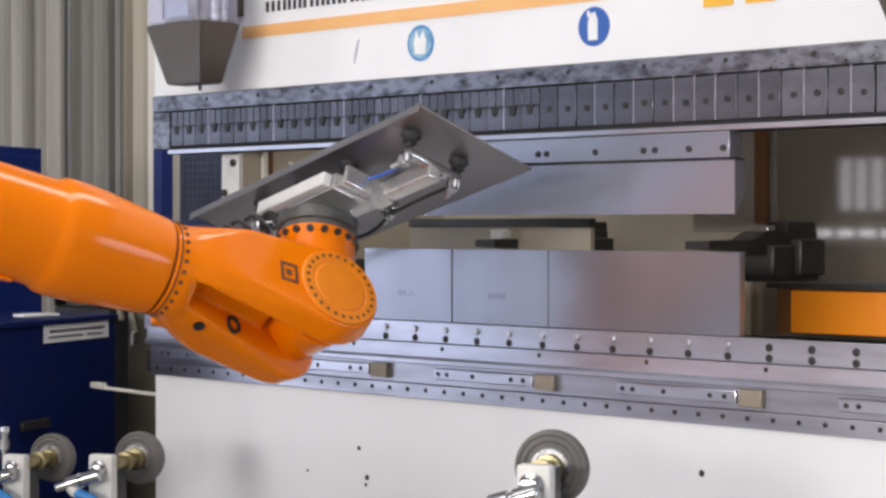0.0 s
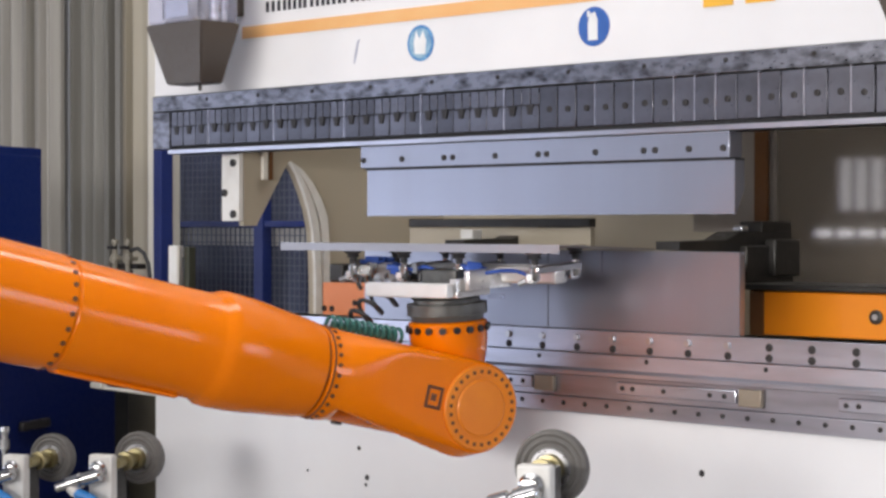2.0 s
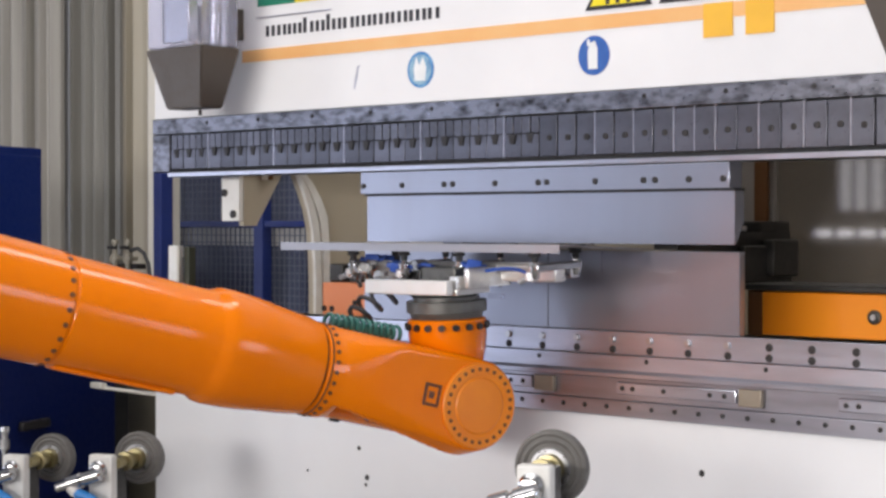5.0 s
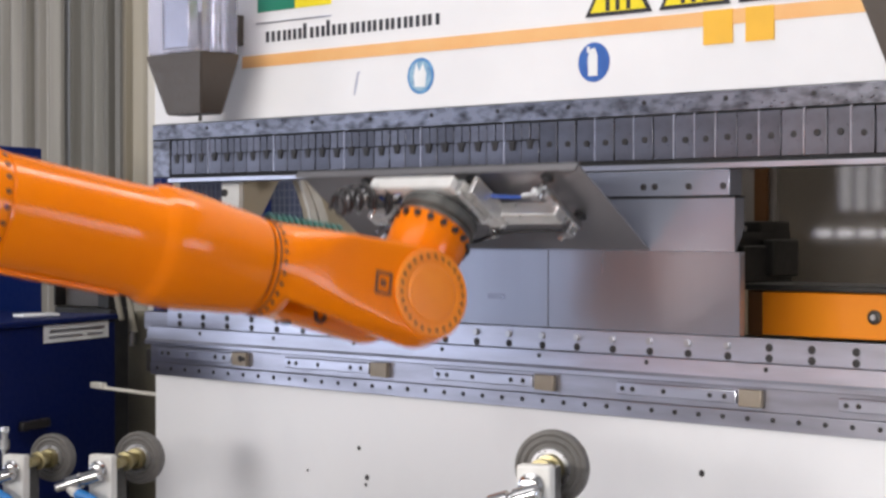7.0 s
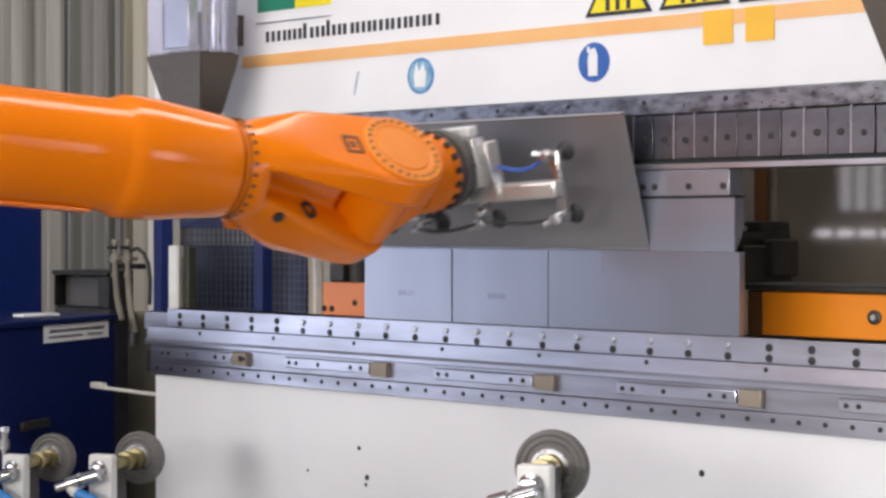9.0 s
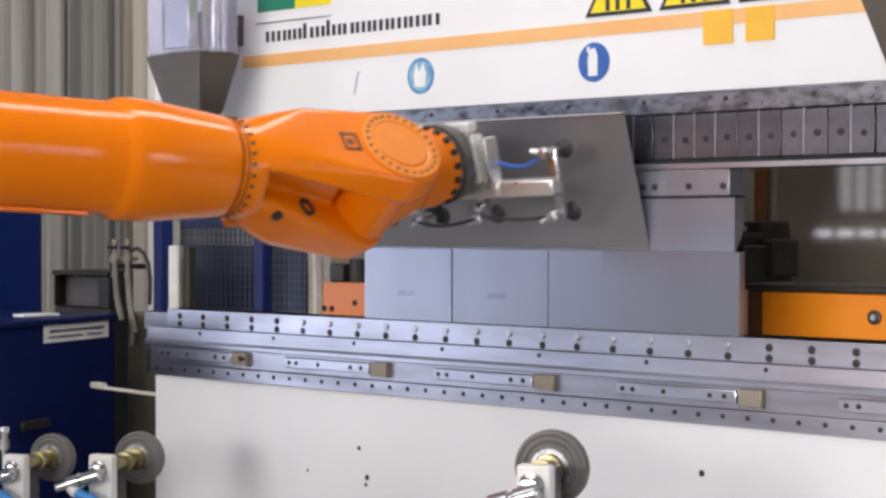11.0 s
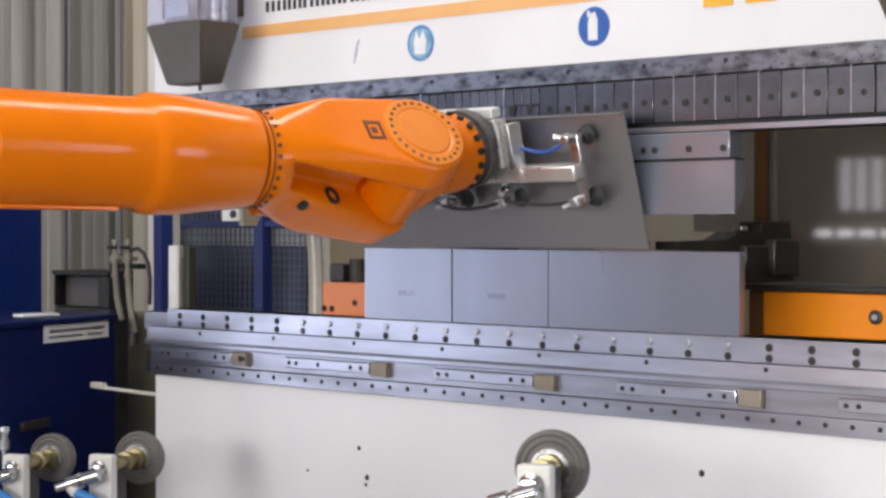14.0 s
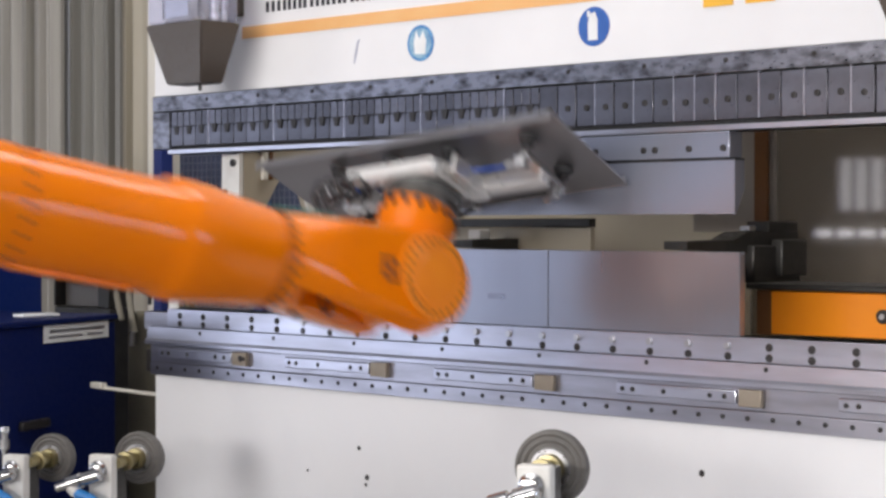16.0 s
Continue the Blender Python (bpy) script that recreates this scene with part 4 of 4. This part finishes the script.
for k, (a, b) in enumerate((((0.25, 0.005, 0.03), (0.06, 0.0, 0.03)), ((0.02, 0.005, 0.03), (-0.05, 0.0, 0.05)), ((0.25, 0.155, 0.03), (0.04, 0.15, 0.02)), ((-0.19, 0.155, 0.03), (0.02, 0.155, 0.02)), ((-0.19, 0.01, 0.02), (-0.05, 0.0, 0.05)), ((-0.3, 0.02, 0.03), (-0.1, -0.05, 0.0)), ((-0.3, 0.15, 0.03), (-0.08, 0.02, 0.0)))):
    bm = tube(bmesh.new(), arc_pts(a, b, (0, 0.035 if k == 0 else 0.012, -0.02 if k % 2 else 0.015)), 0.0045, 8)
    part("air_hose", bm, BLUEHOSE if k < 2 or k == 4 else RUBBER, gripper, "blue air hose" if k < 2 or k == 4 else "black air hose")

valvem = mesh_of("air_valve", box(rod(bmesh.new(), (-0.03, 0, 0), (0.03, 0, 0), 0.008, 8), -0.018, 0.018, -0.012, 0.012, -0.012, 0.014, bevel=0.003), BLUEHOSE)
whitem = mesh_of("sensor_block", B(-0.016, 0.016, -0.01, 0.01, -0.01, 0.01, bevel=0.003), BRACKET)
darkm = mesh_of("hose_plug", rod(box(bmesh.new(), -0.012, 0.012, -0.009, 0.009, -0.012, 0.01, bevel=0.003), (0, 0, 0), (0.02, 0.006, -0.014), 0.006, 8), RUBBER)
for k in range(22):
    x, y = rnd.uniform(-0.33, 0.06), rnd.uniform(0.01, 0.15)
    kind = ("air_valve", valvem) if k % 5 == 0 else ("sensor_block", whitem) if k % 5 == 2 else ("hose_plug", darkm) if k % 2 else ("air_fitting", fitting)
    share(kind[0], kind[1], gripper, pose(x, y, rnd.uniform(0.02, 0.062), rnd.uniform(-20, 20), rnd.uniform(-20, 20), rnd.uniform(0, 360)))

# ---- workpiece ----
# origin on the bend at the right-hand end, x along the bend, y away from the press
PL, PS = 0.925, 0.335
sheet = thing("sheet_metal_part", "flat grey steel sheet being bent in the press", "sheet metal")
bm = B(-PL, 0, -PS, 0, 0.0, 0.003)
box(bm, -PL, 0, -PS - 0.0025, -PS, -0.017, 0.003)
part("sheet_plate", bm, SHEET, sheet)
flange = part("sheet_flange", B(-PL, 0, 0, 0.022, 0.0, 0.003), SHEET, sheet)

# ---- what moves ----
FOREARM_ROWS = [
    (0.00, 0.0653, 2.1670, 1.0438, 73.51, -0.00, -15.97), (0.43, 0.0653, 2.1670, 1.0438, 73.51, -0.00, -15.97),
    (0.60, -0.0381, 2.4318, 0.9607, 74.72, -0.00, -4.09), (0.70, 0.1128, 2.3652, 0.9005, 72.77, -0.00, -10.87),
    (0.80, 0.2068, 2.3280, 0.8636, 72.37, -0.00, -13.74), (1.00, 0.2223, 2.3301, 0.8540, 72.69, -0.00, -10.34),
    (1.50, 0.3019, 2.3891, 0.8502, 76.28, -0.00, -13.52), (2.00, 0.2404, 2.4598, 0.8265, 76.26, -0.00, -14.46),
    (4.20, 0.2404, 2.4598, 0.8265, 76.26, -0.00, -14.46), (6.30, 0.2333, 2.4490, 0.8429, 75.79, -0.00, -15.15),
    (6.40, 0.2333, 2.4490, 0.8429, 75.79, -0.00, -15.15), (6.60, 0.2324, 2.4031, 0.8825, 75.21, -0.00, -13.35),
    (6.80, 0.2219, 2.3607, 0.9521, 75.45, -0.00, -15.12), (7.00, 0.2288, 2.2946, 1.0819, 78.55, -0.00, -11.51),
    (7.20, 0.2382, 2.2704, 1.1903, 81.03, -0.00, -13.88), (7.40, 0.2401, 2.2768, 1.2891, 85.21, -0.00, -17.98),
    (7.60, 0.2302, 2.3016, 1.3438, 87.35, -0.00, -16.33), (7.90, 0.2289, 2.3032, 1.3642, 88.42, -0.00, -14.53),
    (8.80, 0.2261, 2.3042, 1.3722, 88.92, -0.00, -13.26), (9.20, 0.2266, 2.1068, 1.3013, 82.42, -0.00, -10.27),
    (9.70, 0.1966, 2.0468, 1.2713, 82.42, -0.00, -10.27), (10.50, 0.1966, 2.0468, 1.2713, 82.42, -0.00, -10.27),
    (11.25, 0.2313, 2.2896, 1.3908, 88.96, -0.00, -11.75), (14.35, 0.2313, 2.2896, 1.3908, 88.96, -0.00, -11.75),
    (14.60, 0.2531, 2.2271, 1.4548, 89.80, -0.00, -11.89), (14.80, 0.3297, 2.0519, 1.5203, 90.15, -0.00, -7.95),
    (15.00, 0.3308, 1.9822, 1.5368, 89.27, -0.00, -9.98), (15.30, 0.3262, 1.8925, 1.4505, 84.22, -0.00, -14.45),
    (15.60, 0.3489, 1.8710, 1.4392, 84.33, -0.00, -13.01), (15.80, 0.4159, 1.8777, 1.3589, 84.15, -0.00, -6.52),
    (16.00, 0.2355, 2.2905, 1.1095, 79.77, -0.00, -6.30),
]
WRIST_ROWS = [
    (0.00, 0.0653, 2.1670, 1.0438, 69.77, -34.83, -4.08), (0.43, 0.0653, 2.1670, 1.0438, 69.77, -34.83, -4.08),
    (0.60, -0.0381, 2.4318, 0.9607, 74.46, -10.38, -1.22), (0.70, 0.1128, 2.3652, 0.9005, 72.76, -2.21, -10.19),
    (0.80, 0.2068, 2.3280, 0.8636, 72.37, -0.14, -13.69), (1.00, 0.2223, 2.3301, 0.8540, 72.69, 0.51, -10.50),
    (1.50, 0.3019, 2.3891, 0.8502, 76.27, 0.89, -13.74), (2.00, 0.2404, 2.4598, 0.8265, 76.26, 0.65, -14.62),
    (4.20, 0.2404, 2.4598, 0.8265, 76.26, 0.65, -14.62), (6.30, 0.2333, 2.4490, 0.8429, 75.78, 0.48, -15.28),
    (6.40, 0.2333, 2.4490, 0.8429, 75.78, 0.48, -15.28), (6.60, 0.2324, 2.4031, 0.8825, 75.21, -1.47, -12.96),
    (6.80, 0.2219, 2.3607, 0.9521, 75.42, -3.92, -14.10), (7.00, 0.2288, 2.2946, 1.0819, 78.45, -7.45, -9.99),
    (7.20, 0.2382, 2.2704, 1.1903, 80.75, -14.03, -11.62), (7.40, 0.2401, 2.2768, 1.2891, 84.55, -28.40, -15.38),
    (7.60, 0.2302, 2.3016, 1.3438, 86.67, -37.46, -14.30), (7.90, 0.2289, 2.3032, 1.3642, 87.94, -39.93, -13.21),
    (8.80, 0.2261, 2.3042, 1.3722, 88.58, -39.99, -12.35), (9.20, 0.2266, 2.1068, 1.3013, 79.61, -42.99, -3.14),
    (9.70, 0.1966, 2.0468, 1.2713, 79.61, -42.99, -3.14), (10.50, 0.1966, 2.0468, 1.2713, 79.61, -42.99, -3.14),
    (11.25, 0.2313, 2.2896, 1.3908, 88.66, -39.15, -10.90), (14.35, 0.2313, 2.2896, 1.3908, 88.66, -39.15, -10.90),
    (14.60, 0.2531, 2.2271, 1.4548, 89.72, -43.94, -11.70), (14.80, 0.3297, 2.0519, 1.5203, 90.20, -42.42, -8.08),
    (15.00, 0.3308, 1.9822, 1.5368, 89.06, -39.22, -9.38), (15.30, 0.3262, 1.8925, 1.4505, 83.72, -22.98, -11.99),
    (15.60, 0.3489, 1.8710, 1.4392, 83.81, -23.52, -10.53), (15.80, 0.4159, 1.8777, 1.3589, 83.80, -19.31, -4.46),
    (16.00, 0.2355, 2.2905, 1.1095, 79.59, -10.76, -4.33),
]
HAND_ROWS = [
    (0.00, 0.0653, 2.1670, 1.0438, -16.29, -18.77, -9.76), (0.43, 0.0653, 2.1670, 1.0438, -16.29, -18.77, -9.76),
    (0.60, -0.0381, 2.4318, 0.9607, -9.44, -10.38, -1.22), (0.70, 0.1128, 2.3652, 0.9005, 1.88, -2.21, -10.19),
    (0.80, 0.2068, 2.3280, 0.8636, 1.20, -0.14, -13.69), (1.00, 0.2223, 2.3301, 0.8540, 4.09, 0.51, -10.50),
    (1.50, 0.3019, 2.3891, 0.8502, 4.75, 0.89, -13.74), (2.00, 0.2404, 2.4598, 0.8265, 3.69, 0.65, -14.62),
    (4.20, 0.2404, 2.4598, 0.8265, 3.69, 0.65, -14.62), (6.30, 0.2333, 2.4490, 0.8429, 1.00, 0.48, -15.28),
    (6.40, 0.2333, 2.4490, 0.8429, 1.00, 0.48, -15.28), (6.60, 0.2324, 2.4031, 0.8825, -7.26, -1.47, -12.96),
    (6.80, 0.2219, 2.3607, 0.9521, -16.59, -3.92, -14.10), (7.00, 0.2288, 2.2946, 1.0819, -35.05, -7.45, -9.99),
    (7.20, 0.2382, 2.2704, 1.1903, -49.14, -14.03, -11.62), (7.40, 0.2401, 2.2768, 1.2891, -59.25, -28.40, -15.38),
    (7.60, 0.2302, 2.3016, 1.3438, -66.00, -37.46, -14.30), (7.90, 0.2289, 2.3032, 1.3642, -68.93, -39.93, -13.21),
    (8.80, 0.2261, 2.3042, 1.3722, -70.50, -39.99, -12.35), (9.20, 0.2266, 2.1068, 1.3013, -77.40, -42.99, -3.14),
    (9.70, 0.1966, 2.0468, 1.2713, -77.40, -42.99, -3.14), (10.50, 0.1966, 2.0468, 1.2713, -77.40, -42.99, -3.14),
    (11.25, 0.2313, 2.2896, 1.3908, -73.00, -39.15, -10.90), (14.35, 0.2313, 2.2896, 1.3908, -73.00, -39.15, -10.90),
    (14.60, 0.2531, 2.2271, 1.4548, -71.89, -43.94, -11.70), (14.80, 0.3297, 2.0519, 1.5203, -69.13, -42.42, -8.08),
    (15.00, 0.3308, 1.9822, 1.5368, -68.54, -39.22, -9.38), (15.30, 0.3262, 1.8925, 1.4505, -59.87, -22.98, -11.99),
    (15.60, 0.3489, 1.8710, 1.4392, -58.70, -23.52, -10.53), (15.80, 0.4159, 1.8777, 1.3589, -55.87, -19.31, -4.46),
    (16.00, 0.2355, 2.2905, 1.1095, -27.01, -10.76, -4.33),
]
GRIPPER_ROWS = [
    (0.00, 0.0075, 2.2811, 1.3101, -23.99, -15.19, -4.16), (0.43, 0.0075, 2.2811, 1.3101, -23.99, -15.19, -4.16),
    (0.60, -0.0854, 2.4773, 1.2241, -11.42, -8.14, 11.07), (0.70, 0.1009, 2.3583, 1.1716, 1.29, -2.60, 3.81),
    (0.80, 0.2047, 2.3226, 1.1350, 1.10, -0.50, 3.97), (1.00, 0.2211, 2.3107, 1.1247, 4.11, -0.33, 1.17),
    (1.50, 0.3006, 2.3663, 1.1207, 4.82, -0.21, -0.64), (2.00, 0.2390, 2.4421, 1.0973, 3.73, -0.34, 0.52),
    (4.20, 0.2390, 2.4421, 1.0973, 3.73, -0.34, 0.52), (6.30, 0.2342, 2.4438, 1.1143, 1.09, 0.19, 0.47),
    (6.40, 0.2342, 2.4438, 1.1143, 1.09, 0.19, 0.47), (6.60, 0.2334, 2.4381, 1.1517, -7.40, 0.27, 0.44),
    (6.80, 0.2235, 2.4402, 1.2117, -17.03, 0.29, -0.22), (7.00, 0.2275, 2.4531, 1.3023, -35.73, -0.12, 0.32),
    (7.20, 0.2374, 2.4801, 1.3626, -50.60, -0.18, 0.08), (7.40, 0.2384, 2.5192, 1.4112, -63.27, -0.37, 0.23),
    (7.60, 0.2264, 2.5585, 1.4315, -71.16, -0.91, 0.54), (7.90, 0.2258, 2.5641, 1.4391, -73.99, -0.81, 0.45),
    (8.80, 0.2240, 2.5666, 1.4417, -75.18, -0.74, 0.28), (9.20, 0.2008, 2.3735, 1.3446, -80.79, -4.60, 4.78),
    (9.70, 0.1708, 2.3135, 1.3146, -80.79, -4.60, 4.78), (10.50, 0.1708, 2.3135, 1.3146, -80.79, -4.60, 4.78),
    (11.25, 0.2312, 2.5540, 1.4523, -76.89, 0.01, 0.02), (14.35, 0.2312, 2.5540, 1.4523, -76.89, 0.01, 0.02),
    (14.60, 0.2481, 2.4916, 1.5155, -77.06, -2.10, 0.60), (14.80, 0.3007, 2.3121, 1.5917, -74.68, -5.41, 4.86),
    (15.00, 0.3101, 2.2417, 1.6137, -73.31, -9.32, 1.80), (15.30, 0.3230, 2.1332, 1.5759, -62.15, -8.42, -3.65),
    (15.60, 0.3360, 2.1093, 1.5686, -61.20, -8.59, -1.59), (15.80, 0.3832, 2.1056, 1.5027, -57.54, -9.44, 2.22),
    (16.00, 0.1997, 2.4168, 1.3471, -28.34, -6.02, 4.79),
]
UPPER_ROWS = [
    (0.00, -0.3093, 0.8580, 1.4470, -50.11, -25.55, -0.00), (0.43, -0.3093, 0.8580, 1.4470, -50.11, -25.55, -0.00),
    (0.60, -0.1358, 1.0655, 1.3350, -62.62, -14.25, -0.00), (0.70, -0.1430, 1.0333, 1.3211, -62.39, -15.35, -0.00),
    (0.80, -0.1146, 1.0134, 1.2936, -63.43, -13.07, -0.00), (1.00, -0.0210, 0.9965, 1.2765, -64.42, -2.53, -0.00),
    (1.50, -0.0207, 1.0479, 1.1871, -69.70, -3.06, -0.00), (2.00, -0.1040, 1.1241, 1.1638, -71.40, -15.95, -0.00),
    (4.20, -0.1040, 1.1241, 1.1638, -71.40, -15.95, -0.00), (6.30, -0.1266, 1.1203, 1.1916, -69.83, -17.91, -0.00),
    (6.40, -0.1266, 1.1203, 1.1916, -69.83, -17.91, -0.00), (6.60, -0.0846, 1.0672, 1.2450, -67.00, -10.77, -0.00),
    (6.80, -0.1367, 1.0338, 1.3089, -62.99, -15.03, -0.00), (7.00, -0.0488, 0.9308, 1.3639, -58.70, -4.94, -0.00),
    (7.20, -0.0983, 0.9087, 1.4116, -55.72, -9.13, -0.00), (7.40, -0.1967, 0.9309, 1.4077, -55.54, -17.93, -0.00),
    (7.60, -0.1685, 0.9403, 1.4094, -56.08, -15.46, -0.00), (7.90, -0.1273, 0.9292, 1.4033, -56.43, -11.92, -0.00),
    (8.80, -0.0995, 0.9223, 1.3991, -56.64, -9.43, -0.00), (9.20, -0.0244, 0.7218, 1.4885, -46.33, -2.03, -0.00),
    (9.70, -0.0544, 0.6618, 1.4585, -45.04, -4.72, -0.00), (10.50, -0.0544, 0.6618, 1.4585, -45.04, -4.72, -0.00),
    (11.25, -0.0578, 0.8996, 1.4166, -55.46, -5.36, -0.00), (14.35, -0.0578, 0.8996, 1.4166, -55.46, -5.36, -0.00),
    (14.60, -0.0395, 0.8375, 1.4597, -51.72, -3.43, -0.00), (14.80, 0.1334, 0.6455, 1.5166, -41.53, 10.54, 0.00),
    (15.00, 0.0849, 0.5838, 1.5549, -37.54, 6.41, 0.00), (15.30, -0.0264, 0.5244, 1.5934, -33.45, -1.90, -0.00),
    (15.60, 0.0308, 0.4942, 1.5796, -32.35, 2.26, 0.00), (15.80, 0.2556, 0.4742, 1.5035, -32.35, 19.97, 0.00),
    (16.00, 0.0822, 0.9015, 1.3616, -57.80, 8.32, 0.00),
]
SHEET_ROWS = [
    (0.00, 1.5389, -0.2033, 1.3910, -23.99, -15.19, -4.16), (0.43, 1.5389, -0.2033, 1.3910, -23.99, -15.19, -4.16),
    (0.60, 1.3616, 0.0800, 1.3233, -11.42, -8.14, 11.07), (0.70, 1.5964, -0.0965, 1.2981, 1.29, -2.60, 3.81),
    (0.80, 1.7259, -0.1298, 1.2328, -1.50, 0.00, 3.97), (1.00, 1.7412, -0.1652, 1.2188, -1.50, 0.00, 1.17),
    (1.50, 1.8193, -0.1225, 1.2133, -1.50, 0.00, -0.64), (2.00, 1.7500, 0.0000, 1.1930, -2.00, 0.00, 0.00),
    (4.20, 1.7500, 0.0000, 1.1930, -2.00, 0.00, 0.00), (6.30, 1.7500, 0.0000, 1.1930, -3.50, 0.00, 0.00),
    (6.40, 1.7500, 0.0000, 1.1930, -4.00, 0.00, 0.00), (6.60, 1.7500, 0.0000, 1.1930, -7.40, 0.27, 0.44),
    (6.80, 1.7500, 0.0000, 1.1930, -17.03, 0.29, -0.22), (7.00, 1.7500, 0.0000, 1.1930, -35.73, -0.12, 0.32),
    (7.20, 1.7500, 0.0000, 1.1930, -50.60, -0.18, 0.08), (7.40, 1.7500, 0.0000, 1.1930, -63.27, -0.37, 0.23),
    (7.60, 1.7500, 0.0000, 1.1930, -71.16, -0.91, 0.54), (7.90, 1.7500, 0.0000, 1.1930, -72.50, 0.00, 0.00),
    (8.80, 1.7500, 0.0000, 1.1930, -72.50, 0.00, 0.00), (9.20, 1.7500, 0.0000, 1.1930, -72.50, 0.00, 0.00),
    (9.70, 1.7500, 0.0000, 1.1930, -72.50, 0.00, 0.00), (10.50, 1.7500, 0.0000, 1.1930, -72.50, 0.00, 0.00),
    (11.25, 1.7500, 0.0000, 1.1930, -72.50, 0.00, 0.00), (14.35, 1.7500, 0.0000, 1.1930, -72.50, 0.00, 0.00),
    (14.60, 1.7748, -0.0920, 1.2854, -77.06, -2.10, 0.60), (14.80, 1.8251, -0.2329, 1.3908, -74.68, -5.41, 4.86),
    (15.00, 1.8567, -0.3177, 1.4440, -73.31, -9.32, 1.80), (15.30, 1.8802, -0.4226, 1.4383, -62.15, -8.42, -3.65),
    (15.60, 1.8859, -0.4288, 1.4358, -61.20, -8.59, -1.59), (15.80, 1.9173, -0.3948, 1.3902, -57.54, -9.44, 2.22),
    (16.00, 1.6959, -0.0128, 1.3473, -28.34, -6.02, 4.79),
]


def keyed(rows):
    return [(r[0], pose(*r[1:])) for r in rows]


RAM_DROP = -0.0865


def motions():
    walk(forearm, keyed(FOREARM_ROWS))
    walk(wrist, keyed(WRIST_ROWS))
    walk(hand_ob, keyed(HAND_ROWS))
    walk(gripper, keyed(GRIPPER_ROWS))
    walk(upper_arm, keyed(UPPER_ROWS))
    walk(sheet, keyed(SHEET_ROWS))
    drop = [(t, pose(0, 0, z)) for t, z in ((0, 0), (4.3, 0), (5.0, -0.07), (6.2, RAM_DROP), (6.3, RAM_DROP), (12.5, RAM_DROP), (12.6, RAM_DROP * 0.95), (12.7, RAM_DROP * 0.83), (12.9, RAM_DROP * 0.45), (13.0, RAM_DROP * 0.25), (13.1, RAM_DROP * 0.1), (13.2, RAM_DROP * 0.035), (13.4, 0), (16, 0))]
    walk(ram, drop)
    walk(punch, [(t, pose(0.0005, 0.001, 0) @ m) for t, m in drop])
    fold = [(t, pose(0, 0, 0, a)) for t, a in ((0, 0), (6.3, 0), (6.6, 16), (6.8, 36), (7.0, 66), (7.2, 96), (7.4, 125), (7.6, 136), (7.9, 140), (16, 140))]
    walk(flange, fold)
    slide = [(t, pose(0, y, 0)) for t, y in ((0, 0.13), (0.3, 0.13), (1.5, 0.035), (2.6, 0.0), (12.6, 0.0), (14.5, 0.015), (15.0, 0.03), (16, 0.04))]
    walk(gauge, slide)


motions()
